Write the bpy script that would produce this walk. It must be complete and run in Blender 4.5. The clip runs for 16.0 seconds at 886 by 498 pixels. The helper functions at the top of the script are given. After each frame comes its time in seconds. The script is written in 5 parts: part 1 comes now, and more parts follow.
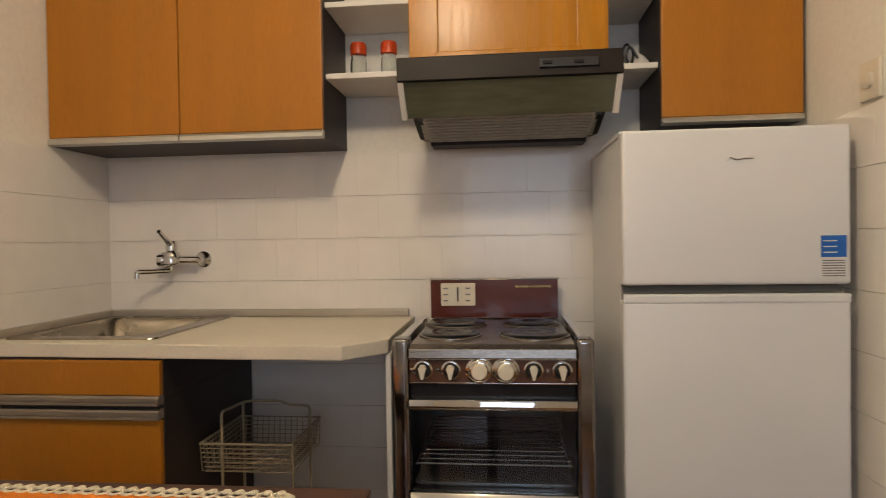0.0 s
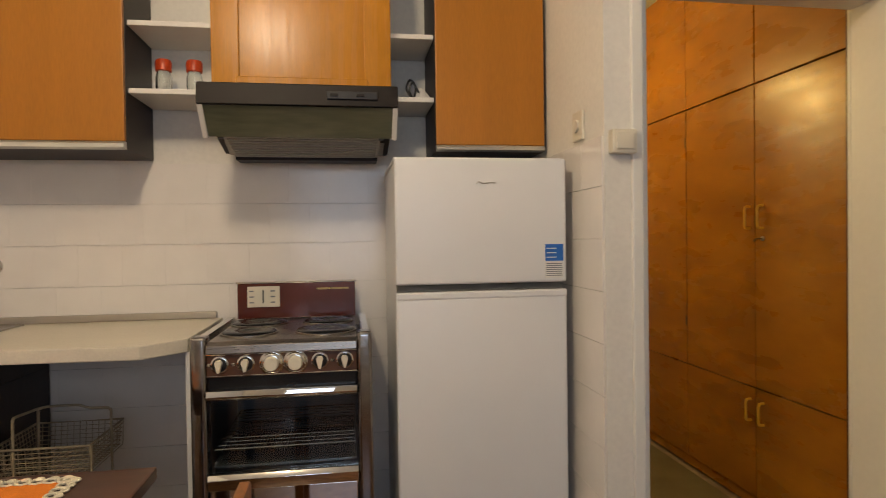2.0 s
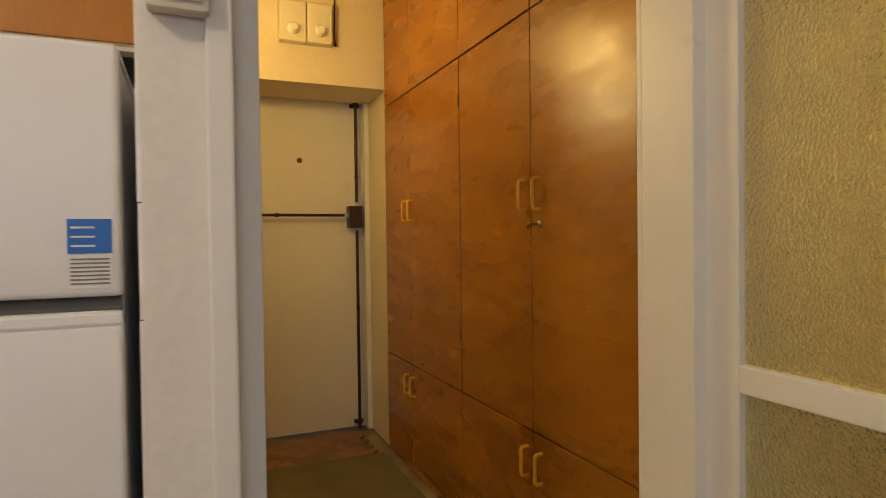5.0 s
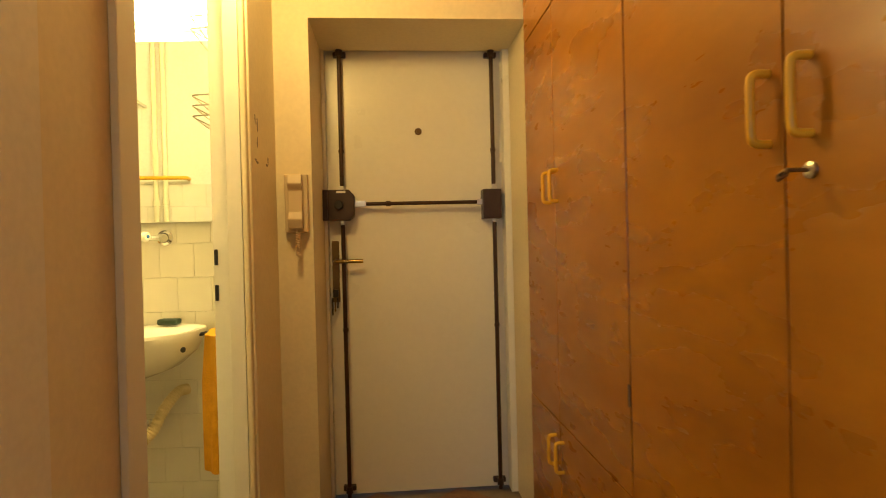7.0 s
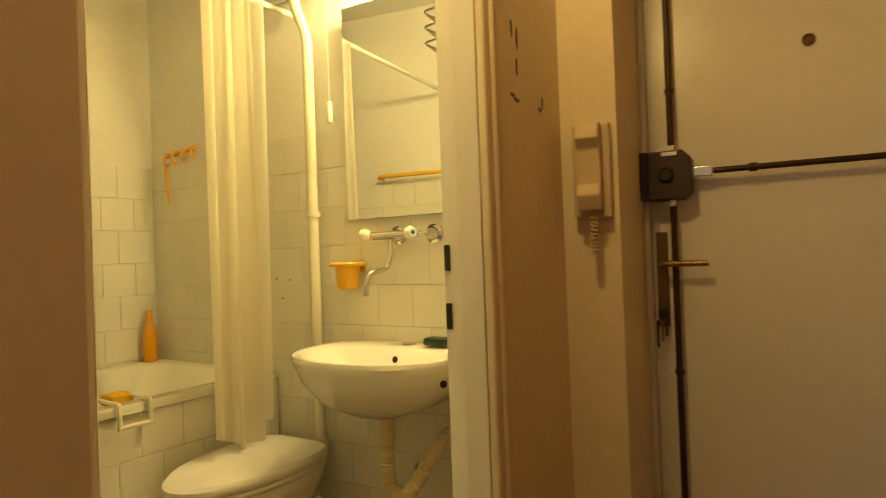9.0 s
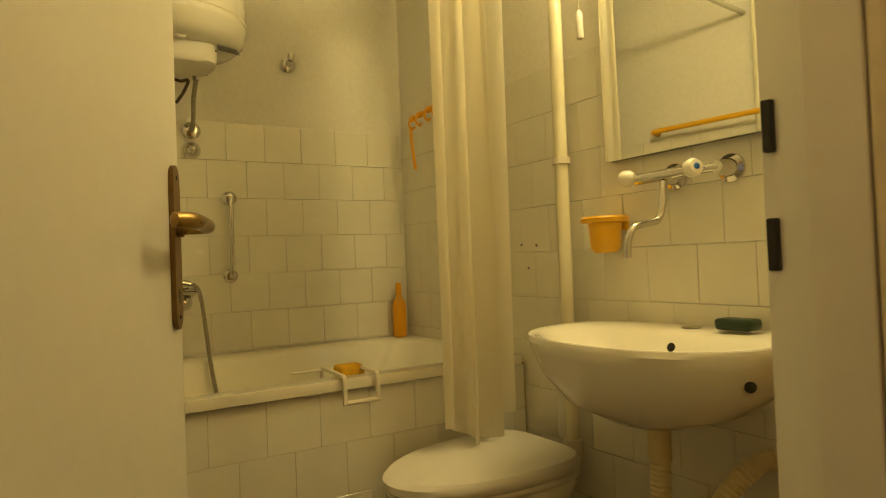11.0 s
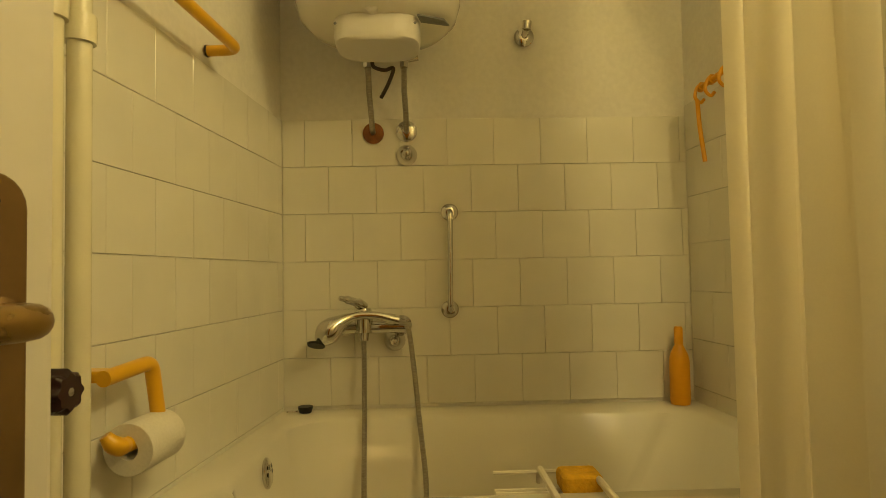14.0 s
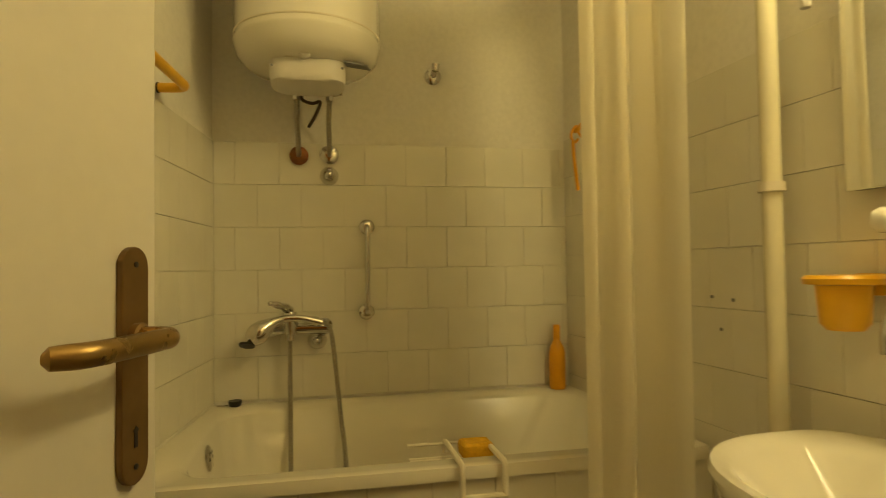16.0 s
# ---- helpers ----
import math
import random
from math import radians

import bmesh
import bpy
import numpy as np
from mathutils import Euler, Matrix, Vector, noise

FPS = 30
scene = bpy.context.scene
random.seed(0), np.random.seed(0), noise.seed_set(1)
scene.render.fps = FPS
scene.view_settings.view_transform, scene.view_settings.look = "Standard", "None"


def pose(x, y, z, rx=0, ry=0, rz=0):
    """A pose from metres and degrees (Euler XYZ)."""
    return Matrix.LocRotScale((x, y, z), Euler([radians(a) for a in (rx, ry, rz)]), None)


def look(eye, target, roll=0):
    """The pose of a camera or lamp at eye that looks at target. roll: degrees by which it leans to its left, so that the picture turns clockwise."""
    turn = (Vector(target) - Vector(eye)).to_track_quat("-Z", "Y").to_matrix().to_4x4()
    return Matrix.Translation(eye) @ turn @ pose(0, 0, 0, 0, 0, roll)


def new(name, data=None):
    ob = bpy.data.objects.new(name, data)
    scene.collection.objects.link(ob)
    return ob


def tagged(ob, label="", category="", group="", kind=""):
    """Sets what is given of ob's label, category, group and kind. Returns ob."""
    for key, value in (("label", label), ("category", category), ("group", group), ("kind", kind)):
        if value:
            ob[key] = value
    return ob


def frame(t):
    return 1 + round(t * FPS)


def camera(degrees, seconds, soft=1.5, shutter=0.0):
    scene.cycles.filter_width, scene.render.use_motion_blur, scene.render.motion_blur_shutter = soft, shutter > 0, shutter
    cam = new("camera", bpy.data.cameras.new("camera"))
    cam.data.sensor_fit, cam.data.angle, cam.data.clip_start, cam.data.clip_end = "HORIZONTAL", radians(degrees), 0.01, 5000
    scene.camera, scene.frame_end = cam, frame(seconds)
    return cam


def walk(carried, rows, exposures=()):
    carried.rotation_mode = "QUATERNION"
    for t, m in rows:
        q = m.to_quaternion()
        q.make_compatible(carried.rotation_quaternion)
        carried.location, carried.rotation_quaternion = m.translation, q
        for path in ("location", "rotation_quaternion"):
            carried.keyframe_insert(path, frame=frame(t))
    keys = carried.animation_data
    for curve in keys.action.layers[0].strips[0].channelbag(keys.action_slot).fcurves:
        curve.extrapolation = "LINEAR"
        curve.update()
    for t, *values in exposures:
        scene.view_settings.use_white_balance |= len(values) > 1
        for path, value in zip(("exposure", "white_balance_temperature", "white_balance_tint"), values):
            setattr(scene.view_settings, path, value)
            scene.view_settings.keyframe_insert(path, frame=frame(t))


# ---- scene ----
cam = camera(73.2, 16.0, soft=0.9, shutter=0.3)
PATH = [
    (0, (0.148, 0.019, 1.213), (-0.049, 2.009, 1.18), -0.9),
    (0.5, (0.148, -0.022, 1.209), (0.156, 1.978, 1.182), -0.8),
    (1, (0.204, -0.089, 1.221), (0.307, 1.908, 1.181), -0.9),
    (1.5, (0.255, -0.172, 1.22), (0.445, 1.818, 1.191), -0.9),
    (2, (0.311, -0.245, 1.226), (0.624, 1.73, 1.195), -0.8),
    (2.5, (0.372, -0.266, 1.229), (0.827, 1.681, 1.191), -0.7),
    (3, (0.45, -0.2, 1.215), (1.047, 1.709, 1.176), -0.7),
    (3.5, (0.579, -0.083, 1.212), (1.342, 1.765, 1.176), -0.7),
    (3.6, (0.598, -0.069, 1.211), (1.387, 1.768, 1.174), -0.5),
    (3.7, (0.632, -0.03, 1.21), (1.455, 1.792, 1.17), -0.6),
    (6, (1.403, 0.945, 1.151), (2.0, 2.853, 1.12), -1.2),
    (6.5, (1.531, 1.184, 1.157), (1.893, 3.151, 1.13), -1.5),
    (7, (1.573, 1.403, 1.13), (1.742, 3.396, 1.113), -1.4),
    (7.5, (1.585, 1.639, 1.12), (1.602, 3.639, 1.121), -1.2),
    (8, (1.607, 1.847, 1.125), (1.38, 3.834, 1.116), -1.8),
    (8.6, (1.575, 2.116, 1.117), (0.883, 3.992, 1.141), -2.1),
    (9, (1.527, 2.277, 1.112), (0.63, 4.065, 1.131), -2.1),
    (9.6, (1.422, 2.499, 1.097), (0.236, 4.108, 1.124), -2.2),
    (10.2, (1.37, 2.621, 1.052), (-0.049, 4.03, 1.084), -2.1),
    (12.3, (1.051, 2.946, 0.955), (-0.768, 3.773, 1.04), -1.9),
    (12.5, (1.004, 3.008, 0.961), (-0.855, 3.74, 1.053), -1.6),
    (13, (0.912, 3.036, 1.011), (-1.01, 3.585, 1.082), -1.5),
    (13.5, (0.83, 3.089, 1.039), (-1.132, 3.464, 1.123), -1.3),
    (14, (0.773, 3.122, 1.081), (-1.2, 3.442, 1.163), -1.1),
    (14.5, (0.765, 3.135, 1.102), (-1.21, 3.444, 1.175), -1.0),
    (15, (0.826, 3.142, 1.111), (-1.15, 3.441, 1.187), -1.0),
    (15.5, (0.928, 3.086, 1.126), (-1.037, 3.452, 1.198), -0.9),
    (16, (1.042, 3.012, 1.122), (-0.85, 3.657, 1.185), -0.9),
]
EXPOSURE = [(0, 0.03), (1.5, 0.0), (2.5, 0.04), (3.7, 0.0), (6.0, 0.26), (6.6, 0.55), (7.0, 0.54), (8.0, 0.30), (8.6, 0.0), (9.5, -0.34), (10.2, -0.60), (12.5, -0.80), (14.5, -0.90), (16.0, -1.02)]
walk(cam, [(t, look(eye, target, roll)) for t, eye, target, roll in PATH], EXPOSURE)

# ---- light ----
world = bpy.data.worlds.new("sky")
world.use_nodes = True
scene.world = world
wn = world.node_tree
sky = wn.nodes.new("ShaderNodeTexSky")
sky.sky_type = "NISHITA"
sky.sun_disc = False
sky.sun_elevation = radians(18)
sky.sun_rotation = radians(120)
wn.links.new(sky.outputs[0], wn.nodes["Background"].inputs[0])
wn.nodes["Background"].inputs[1].default_value = 0.06


def lamp(name, kind, place, watts, colour, radius=0.06):
    data = bpy.data.lights.new(name, kind)
    data.energy = watts
    data.color = colour
    data.shadow_soft_size = radius
    ob = new(name, data)
    ob.location = place
    return ob


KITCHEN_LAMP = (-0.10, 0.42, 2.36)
HALL_LAMP = (1.22, 2.95, 2.08)          # on the wall above the bathroom doorway
MB = pose(-1.127, 2.928, 0, 0, 0, -7.49)  # bathroom: x from the tub wall to the door, y along the tub wall
MR = MB @ pose(0, 1.273, 0, 0, 0, 3.491)   # right bathroom wall: x along the wall, -y into the room
BATH_TUBE = (1.28, 1.88, -0.085, 2.095)    # strip lamp above the mirror: ends, distance from the wall, height
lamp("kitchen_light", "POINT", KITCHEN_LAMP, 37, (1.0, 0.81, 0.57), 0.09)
lamp("hall_light", "POINT", HALL_LAMP, 16, (1.0, 0.645, 0.17), 0.06)
for share in (0.22, 0.78):
    lamp("bathroom_light", "POINT", MR @ Vector((BATH_TUBE[0] + share * (BATH_TUBE[1] - BATH_TUBE[0]), BATH_TUBE[2], BATH_TUBE[3])), 21, (1.0, 0.772, 0.272), 0.05)
win = lamp("window_light", "AREA", (0.37, -2.16, 1.5), 14, (0.66, 0.78, 1.0))
win.data.shape, win.data.size, win.data.size_y = "RECTANGLE", 1.2, 1.2
win.rotation_euler = (radians(90), 0, 0)

# ---- materials ----
def mat(name, colour, rough=0.5, metal=0.0, var=0.12, scale=6.0, fine=0.0, fine_scale=120.0, bump=0.0, bump_scale=40.0,
        stretch=(1, 1, 1), second=None, rand=0.0, coat=0.0, spec=0.5, trans=0.0, rough_var=0.0, emit=0.0, ior=1.45):
    m = bpy.data.materials.new(name)
    m.use_nodes = True
    nt = m.node_tree
    b = nt.nodes["Principled BSDF"]
    b.inputs["Roughness"].default_value = rough
    b.inputs["Metallic"].default_value = metal
    b.inputs["Coat Weight"].default_value = coat
    b.inputs["Coat Roughness"].default_value = 0.12
    b.inputs["Specular IOR Level"].default_value = spec
    b.inputs["Transmission Weight"].default_value = trans
    b.inputs["IOR"].default_value = ior
    tc = nt.nodes.new("ShaderNodeTexCoord")
    mp = nt.nodes.new("ShaderNodeMapping")
    mp.inputs["Scale"].default_value = stretch
    geo = nt.nodes.new("ShaderNodeNewGeometry")
    nt.links.new(geo.outputs["Position"], mp.inputs["Vector"])

    def noise_tex(sc, detail):
        n = nt.nodes.new("ShaderNodeTexNoise")
        n.inputs["Scale"].default_value = sc
        n.inputs["Detail"].default_value = detail
        nt.links.new(mp.outputs[0], n.inputs["Vector"])
        return n

    big = noise_tex(scale, 5)
    ramp = nt.nodes.new("ShaderNodeValToRGB")
    c2 = second or tuple(c * (1 - var) for c in colour)
    ramp.color_ramp.elements[0].position, ramp.color_ramp.elements[1].position = 0.32, 0.68
    ramp.color_ramp.elements[0].color = (*c2, 1)
    ramp.color_ramp.elements[1].color = (*colour, 1)
    nt.links.new(big.outputs["Fac"], ramp.inputs[0])
    out = ramp.outputs[0]
    if fine:
        small = noise_tex(fine_scale, 3)
        mr = nt.nodes.new("ShaderNodeMapRange")
        mr.inputs["From Min"].default_value, mr.inputs["From Max"].default_value = 0.3, 0.7
        mr.inputs["To Min"].default_value, mr.inputs["To Max"].default_value = 1 - fine, 1 + fine * 0.4
        nt.links.new(small.outputs["Fac"], mr.inputs["Value"])
        mul = nt.nodes.new("ShaderNodeVectorMath")
        mul.operation = "SCALE"
        nt.links.new(out, mul.inputs[0])
        nt.links.new(mr.outputs[0], mul.inputs["Scale"])
        out = mul.outputs[0]
    if rand:
        info = nt.nodes.new("ShaderNodeObjectInfo")
        mr = nt.nodes.new("ShaderNodeMapRange")
        mr.inputs["To Min"].default_value, mr.inputs["To Max"].default_value = 1 - rand, 1.0
        nt.links.new(info.outputs["Random"], mr.inputs["Value"])
        mul = nt.nodes.new("ShaderNodeVectorMath")
        mul.operation = "SCALE"
        nt.links.new(out, mul.inputs[0])
        nt.links.new(mr.outputs[0], mul.inputs["Scale"])
        out = mul.outputs[0]
    nt.links.new(out, b.inputs["Base Color"])
    if rough_var:
        n = noise_tex(scale * 2.3, 4)
        mr = nt.nodes.new("ShaderNodeMapRange")
        mr.inputs["From Min"].default_value, mr.inputs["From Max"].default_value = 0.3, 0.7
        mr.inputs["To Min"].default_value, mr.inputs["To Max"].default_value = max(0.02, rough - rough_var), rough + rough_var
        nt.links.new(n.outputs["Fac"], mr.inputs["Value"])
        nt.links.new(mr.outputs[0], b.inputs["Roughness"])
    if bump:
        n = noise_tex(bump_scale, 3)
        bp = nt.nodes.new("ShaderNodeBump")
        bp.inputs["Strength"].default_value = 1.0
        bp.inputs["Distance"].default_value = bump
        nt.links.new(n.outputs["Fac"], bp.inputs["Height"])
        nt.links.new(bp.outputs[0], b.inputs["Normal"])
        if coat:
            nt.links.new(bp.outputs[0], b.inputs["Coat Normal"])
    if emit:
        b.inputs["Emission Color"].default_value = (*colour, 1)
        b.inputs["Emission Strength"].default_value = emit
    return m


WALL = mat("wall_paint", (0.80, 0.77, 0.70), 0.65, var=0.06, scale=1.6, fine=0.05, fine_scale=60, bump=0.0003, bump_scale=50)
WALL_H = mat("hall_cream_paint", (0.78, 0.69, 0.50), 0.55, var=0.07, scale=1.6, fine=0.05, fine_scale=60, bump=0.0004, bump_scale=45)
# Beige toned to sit close to the hall wall colour.
PHONEP = mat("beige_handset_plastic", (0.62, 0.50, 0.34), 0.4, var=0.08, scale=9)
CEIL = mat("ceiling_paint", (0.82, 0.80, 0.74), 0.8, var=0.05, scale=1.5, bump=0.001, bump_scale=60)
TILE_K = mat("kitchen_tile_glaze", (0.83, 0.79, 0.74), 0.16, var=0.05, scale=9, rand=0.012, bump=0.0006, bump_scale=14, rough_var=0.05)
TILE_B = mat("bathroom_tile_glaze", (0.80, 0.77, 0.67), 0.13, var=0.06, scale=7, rand=0.035, bump=0.0007, bump_scale=12, rough_var=0.05)
GROUT = mat("grout", (0.20, 0.14, 0.085), 0.9, var=0.5, scale=9, second=(0.34, 0.265, 0.18))
LEAFP = mat("dull_door_paint", (0.64, 0.61, 0.54), 0.34, var=0.03, scale=1.7, fine=0.02, fine_scale=45, bump=0.0006, bump_scale=22, rough_var=0.03)
GLOSS = mat("gloss_paint", (0.80, 0.78, 0.72), 0.30, var=0.025, scale=1.7, fine=0.02, fine_scale=45, bump=0.0006, bump_scale=22, rough_var=0.03)
LAM = mat("orange_laminate", (0.43, 0.163, 0.009), 0.40, var=0.10, scale=2.0, fine=0.10, fine_scale=55, stretch=(6, 6, 0.5), bump=0.0002, bump_scale=60)
LAM_D = mat("orange_door_veneer", (0.50, 0.205, 0.010), 0.27, spec=0.32, var=0.12, scale=2.4, fine=0.12, fine_scale=60, stretch=(6, 6, 0.4), rough_var=0.06)
DARK = mat("dark_brown_board", (0.033, 0.023, 0.018), 0.5, var=0.25, scale=4, fine=0.2, fine_scale=80)
VENEER = mat("varnished_plywood", (0.42, 0.167, 0.009), 0.29, var=0.3, scale=2.2, second=(0.31, 0.111, 0.006), fine=0.07, fine_scale=14,
             stretch=(1.0, 0.8, 2.6), bump=0.0010, bump_scale=6.0, rough_var=0.07, rand=0.10)
WHITE_B = mat("white_melamine", (0.74, 0.71, 0.66), 0.45, var=0.06, scale=5)
COUNTER = mat("cream_worktop", (0.72, 0.66, 0.54), 0.38, var=0.07, scale=4, fine=0.06, fine_scale=150)
STEEL = mat("brushed_steel", (0.27, 0.235, 0.20), 0.30, 1.0, var=0.12, scale=20, stretch=(1, 12, 12), rough_var=0.06)
# Warmer steel without the brushed streaks, for the sink bowl.
SINKM = mat("smooth_sink_steel", (0.40, 0.35, 0.28), 0.24, 1.0, var=0.10, scale=6, rough_var=0.05)
UPSTAND = mat("satin_metal_strip", (0.50, 0.45, 0.38), 0.38, 0.7, var=0.08, scale=5, stretch=(1, 6, 6))
# Half as bright as CHROME: the columns' dark reflections are put into the colour.
COLM = mat("dark_column_chrome", (0.34, 0.32, 0.31), 0.13, 1.0, var=0.25, scale=7, stretch=(1, 1, 3), rough_var=0.06)
CHROME = mat("chrome", (0.68, 0.66, 0.63), 0.045, 1.0, var=0.06, scale=12, rough_var=0.02)
RAILM = mat("dull_grip_rail", (0.36, 0.30, 0.24), 0.42, 0.6, var=0.15, scale=10)
ALU = mat("aluminium_rail", (0.66, 0.65, 0.62), 0.3, 1.0, var=0.08, scale=10)
FRIDGE = mat("white_fridge_steel", (0.76, 0.76, 0.76), 0.33, var=0.03, scale=3, bump=0.0003, bump_scale=240)
MAROON = mat("maroon_enamel", (0.105, 0.018, 0.010), 0.16, var=0.3, scale=5, coat=0.4)
WOODPANEL = mat("walnut_foil", (0.11, 0.045, 0.022), 0.35, var=0.35, scale=8, stretch=(1, 1, 9))
BLACK = mat("black_enamel", (0.012, 0.012, 0.013), 0.25, var=0.3, scale=9)
BLACKP = mat("black_plastic", (0.02, 0.018, 0.017), 0.4, var=0.3, scale=20)
IVORY = mat("ivory_plastic", (0.74, 0.68, 0.55), 0.35, var=0.08, scale=9)
HOODB = mat("brown_hood_enamel", (0.013, 0.008, 0.006), 0.5, var=0.25, scale=6, spec=0.25)
GRILL = mat("hood_filter", (0.42, 0.40, 0.35), 0.5, 0.0, var=0.3, scale=40, stretch=(1, 8, 8))
OVEN_IN = mat("grey_oven_enamel", (0.105, 0.115, 0.12), 0.35, var=0.4, scale=10)
TRAYM = mat("baking_tray_enamel", (0.10, 0.105, 0.10), 0.22, 0.4, var=0.4, scale=9)
CREAMMETAL = mat("cream_wire", (0.36, 0.30, 0.20), 0.45, var=0.25, scale=30)
TABLEWOOD = mat("dark_table_wood", (0.085, 0.034, 0.018), 0.32, var=0.35, scale=4, stretch=(1, 8, 8), fine=0.2, fine_scale=40)
CHAIRWOOD = mat("chair_wood", (0.30, 0.115, 0.028), 0.34, var=0.3, scale=6, stretch=(8, 8, 1))
CLOTH = mat("orange_cloth", (0.78, 0.22, 0.015), 0.85, var=0.14, scale=30, fine=0.2, fine_scale=700, bump=0.0006, bump_scale=600)
LACE = mat("cream_lace", (0.76, 0.69, 0.52), 0.9, var=0.15, scale=60, fine=0.2, fine_scale=500)
REDP = mat("red_plastic_lid", (0.55, 0.06, 0.010), 0.35, var=0.15, scale=30)
BLUE = mat("blue_sticker", (0.015, 0.13, 0.50), 0.4, var=0.1, scale=20)
PAPER = mat("white_paper", (0.78, 0.76, 0.72), 0.8, var=0.06, scale=20)
GREY = mat("grey_print", (0.22, 0.22, 0.23), 0.6, var=0.2, scale=30)
YELLOW = mat("yellow_plastic", (0.82, 0.45, 0.018), 0.30, var=0.10, scale=12)
YELLOW_H = mat("yellow_handle", (0.82, 0.46, 0.03), 0.32, var=0.08, scale=12)
AMBER = mat("amber_plastic", (0.80, 0.37, 0.008), 0.35, var=0.12, scale=14)
TOWEL = mat("yellow_towel", (0.80, 0.40, 0.02), 0.95, var=0.15, scale=22, fine=0.25, fine_scale=400, bump=0.002, bump_scale=300)
BRASS = mat("aged_brass", (0.36, 0.235, 0.085), 0.32, 0.9, var=0.3, scale=12, rough_var=0.1)
BRASS_D = mat("dull_bronze_plate", (0.25, 0.155, 0.065), 0.42, 0.75, var=0.3, scale=14)
LOCKB = mat("brown_lock_paint", (0.050, 0.026, 0.018), 0.38, var=0.3, scale=20)
RODB = mat("brown_lock_rod", (0.060, 0.026, 0.014), 0.32, 0.3, var=0.4, scale=16)
PORC = mat("white_porcelain", (0.82, 0.79, 0.70), 0.07, var=0.04, scale=4, coat=0.3)
TUBM = mat("tub_enamel", (0.80, 0.76, 0.64), 0.14, var=0.06, scale=3, rough_var=0.05)
CURT = mat("cream_shower_curtain", (0.86, 0.82, 0.70), 0.34, var=0.07, scale=4, fine=0.05, fine_scale=200, bump=0.0015, bump_scale=16)
def translucent(m, share):
    nt = m.node_tree
    b = nt.nodes["Principled BSDF"]
    tr = nt.nodes.new("ShaderNodeBsdfTranslucent")
    tr.inputs["Color"].default_value = (0.93, 0.89, 0.78, 1)
    mx = nt.nodes.new("ShaderNodeMixShader")
    mx.inputs[0].default_value = share
    nt.links.new(b.outputs[0], mx.inputs[1])
    nt.links.new(tr.outputs[0], mx.inputs[2])
    nt.links.new(mx.outputs[0], nt.nodes["Material Output"].inputs["Surface"])


translucent(CURT, 0.7)
PIPEP = mat("painted_pipe", (0.80, 0.75, 0.56), 0.22, var=0.08, scale=8, bump=0.0015, bump_scale=40)
HOSE = mat("braided_hose", (0.50, 0.46, 0.38), 0.32, 0.9, var=0.3, scale=60, stretch=(1, 1, 6), bump=0.003, bump_scale=220)
RUSTY = mat("rusty_flange", (0.32, 0.12, 0.04), 0.5, 0.5, var=0.5, scale=25)
DARKRED = mat("dark_valve_knob", (0.035, 0.012, 0.012), 0.35, var=0.3, scale=20)
SOAP = mat("dark_green_soap", (0.012, 0.035, 0.016), 0.35, var=0.2, scale=20)
SPONGE = mat("yellow_sponge", (0.78, 0.44, 0.02), 0.95, var=0.25, scale=60, bump=0.003, bump_scale=130)
TRAPP = mat("yellowed_trap_plastic", (0.72, 0.60, 0.34), 0.35, var=0.15, scale=14)
RUG = mat("olive_runner", (0.20, 0.165, 0.085), 0.95, var=0.2, scale=5, fine=0.3, fine_scale=300, bump=0.002, bump_scale=400)
PARQ = mat("oak_parquet", (0.40, 0.19, 0.065), 0.36, var=0.4, scale=8, second=(0.24, 0.095, 0.028), rand=0.45, stretch=(2, 2, 2), fine=0.15, fine_scale=60)
BFLOOR = mat("brown_floor_tile", (0.16, 0.10, 0.06), 0.3, var=0.3, scale=6)
ROLLP = mat("toilet_paper", (0.80, 0.76, 0.66), 0.95, var=0.04, scale=12, fine=0.05, fine_scale=200, bump=0.0006, bump_scale=200)
MIRROR = mat("mirror_silver", (0.86, 0.87, 0.84), 0.015, 1.0, var=0.02, scale=3)
LAMPG = mat("lit_glass_globe", (1.0, 0.86, 0.55), 0.4, var=0.02, emit=14.0)
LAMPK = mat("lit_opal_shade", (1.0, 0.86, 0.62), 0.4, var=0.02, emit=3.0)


def glass(name, colour, rough, bump=0.0, bump_scale=60.0, ior=1.45):
    m = mat(name, colour, rough, var=0.03, scale=4, trans=1.0, bump=bump, bump_scale=bump_scale, ior=ior)
    return m


CLEAR = glass("clear_glass", (0.93, 0.95, 0.93), 0.02)
OVENG = glass("dark_oven_glass", (0.66, 0.70, 0.72), 0.02, ior=1.5)
# Mostly opaque olive: the room's reflection in the visor is put into its colour.
SMOKE = mat("smoked_glass_sheen", (0.175, 0.180, 0.115), 0.10, var=0.25, scale=9, stretch=(1, 6, 6), trans=0.25)
FROST = glass("hammered_glass", (0.70, 0.57, 0.24), 0.20, bump=0.006, bump_scale=150)

# ---- mesh helpers ----
BASE = {}


def thing(name, base, label, category, room=None, group="", kind=""):
    """An empty at the thing's base; parts are given in the room's axes."""
    ob = new(name)
    ob.empty_display_size = 0.1
    ob.matrix_basis = (room or Matrix()) @ Matrix.Translation(base)
    BASE[ob.name] = Vector(base)
    return tagged(ob, label, category, group, kind)


def part(name, bm, material, parent, label="", smooth=False):
    top = parent
    while top.parent:
        top = top.parent
    base = BASE.get(top.name, Vector((0, 0, 0)))
    bmesh.ops.translate(bm, verts=bm.verts, vec=-base)
    me = finish(bm, name, material, smooth)
    ob = new(name, me)
    ob.parent = parent
    return tagged(ob, label)


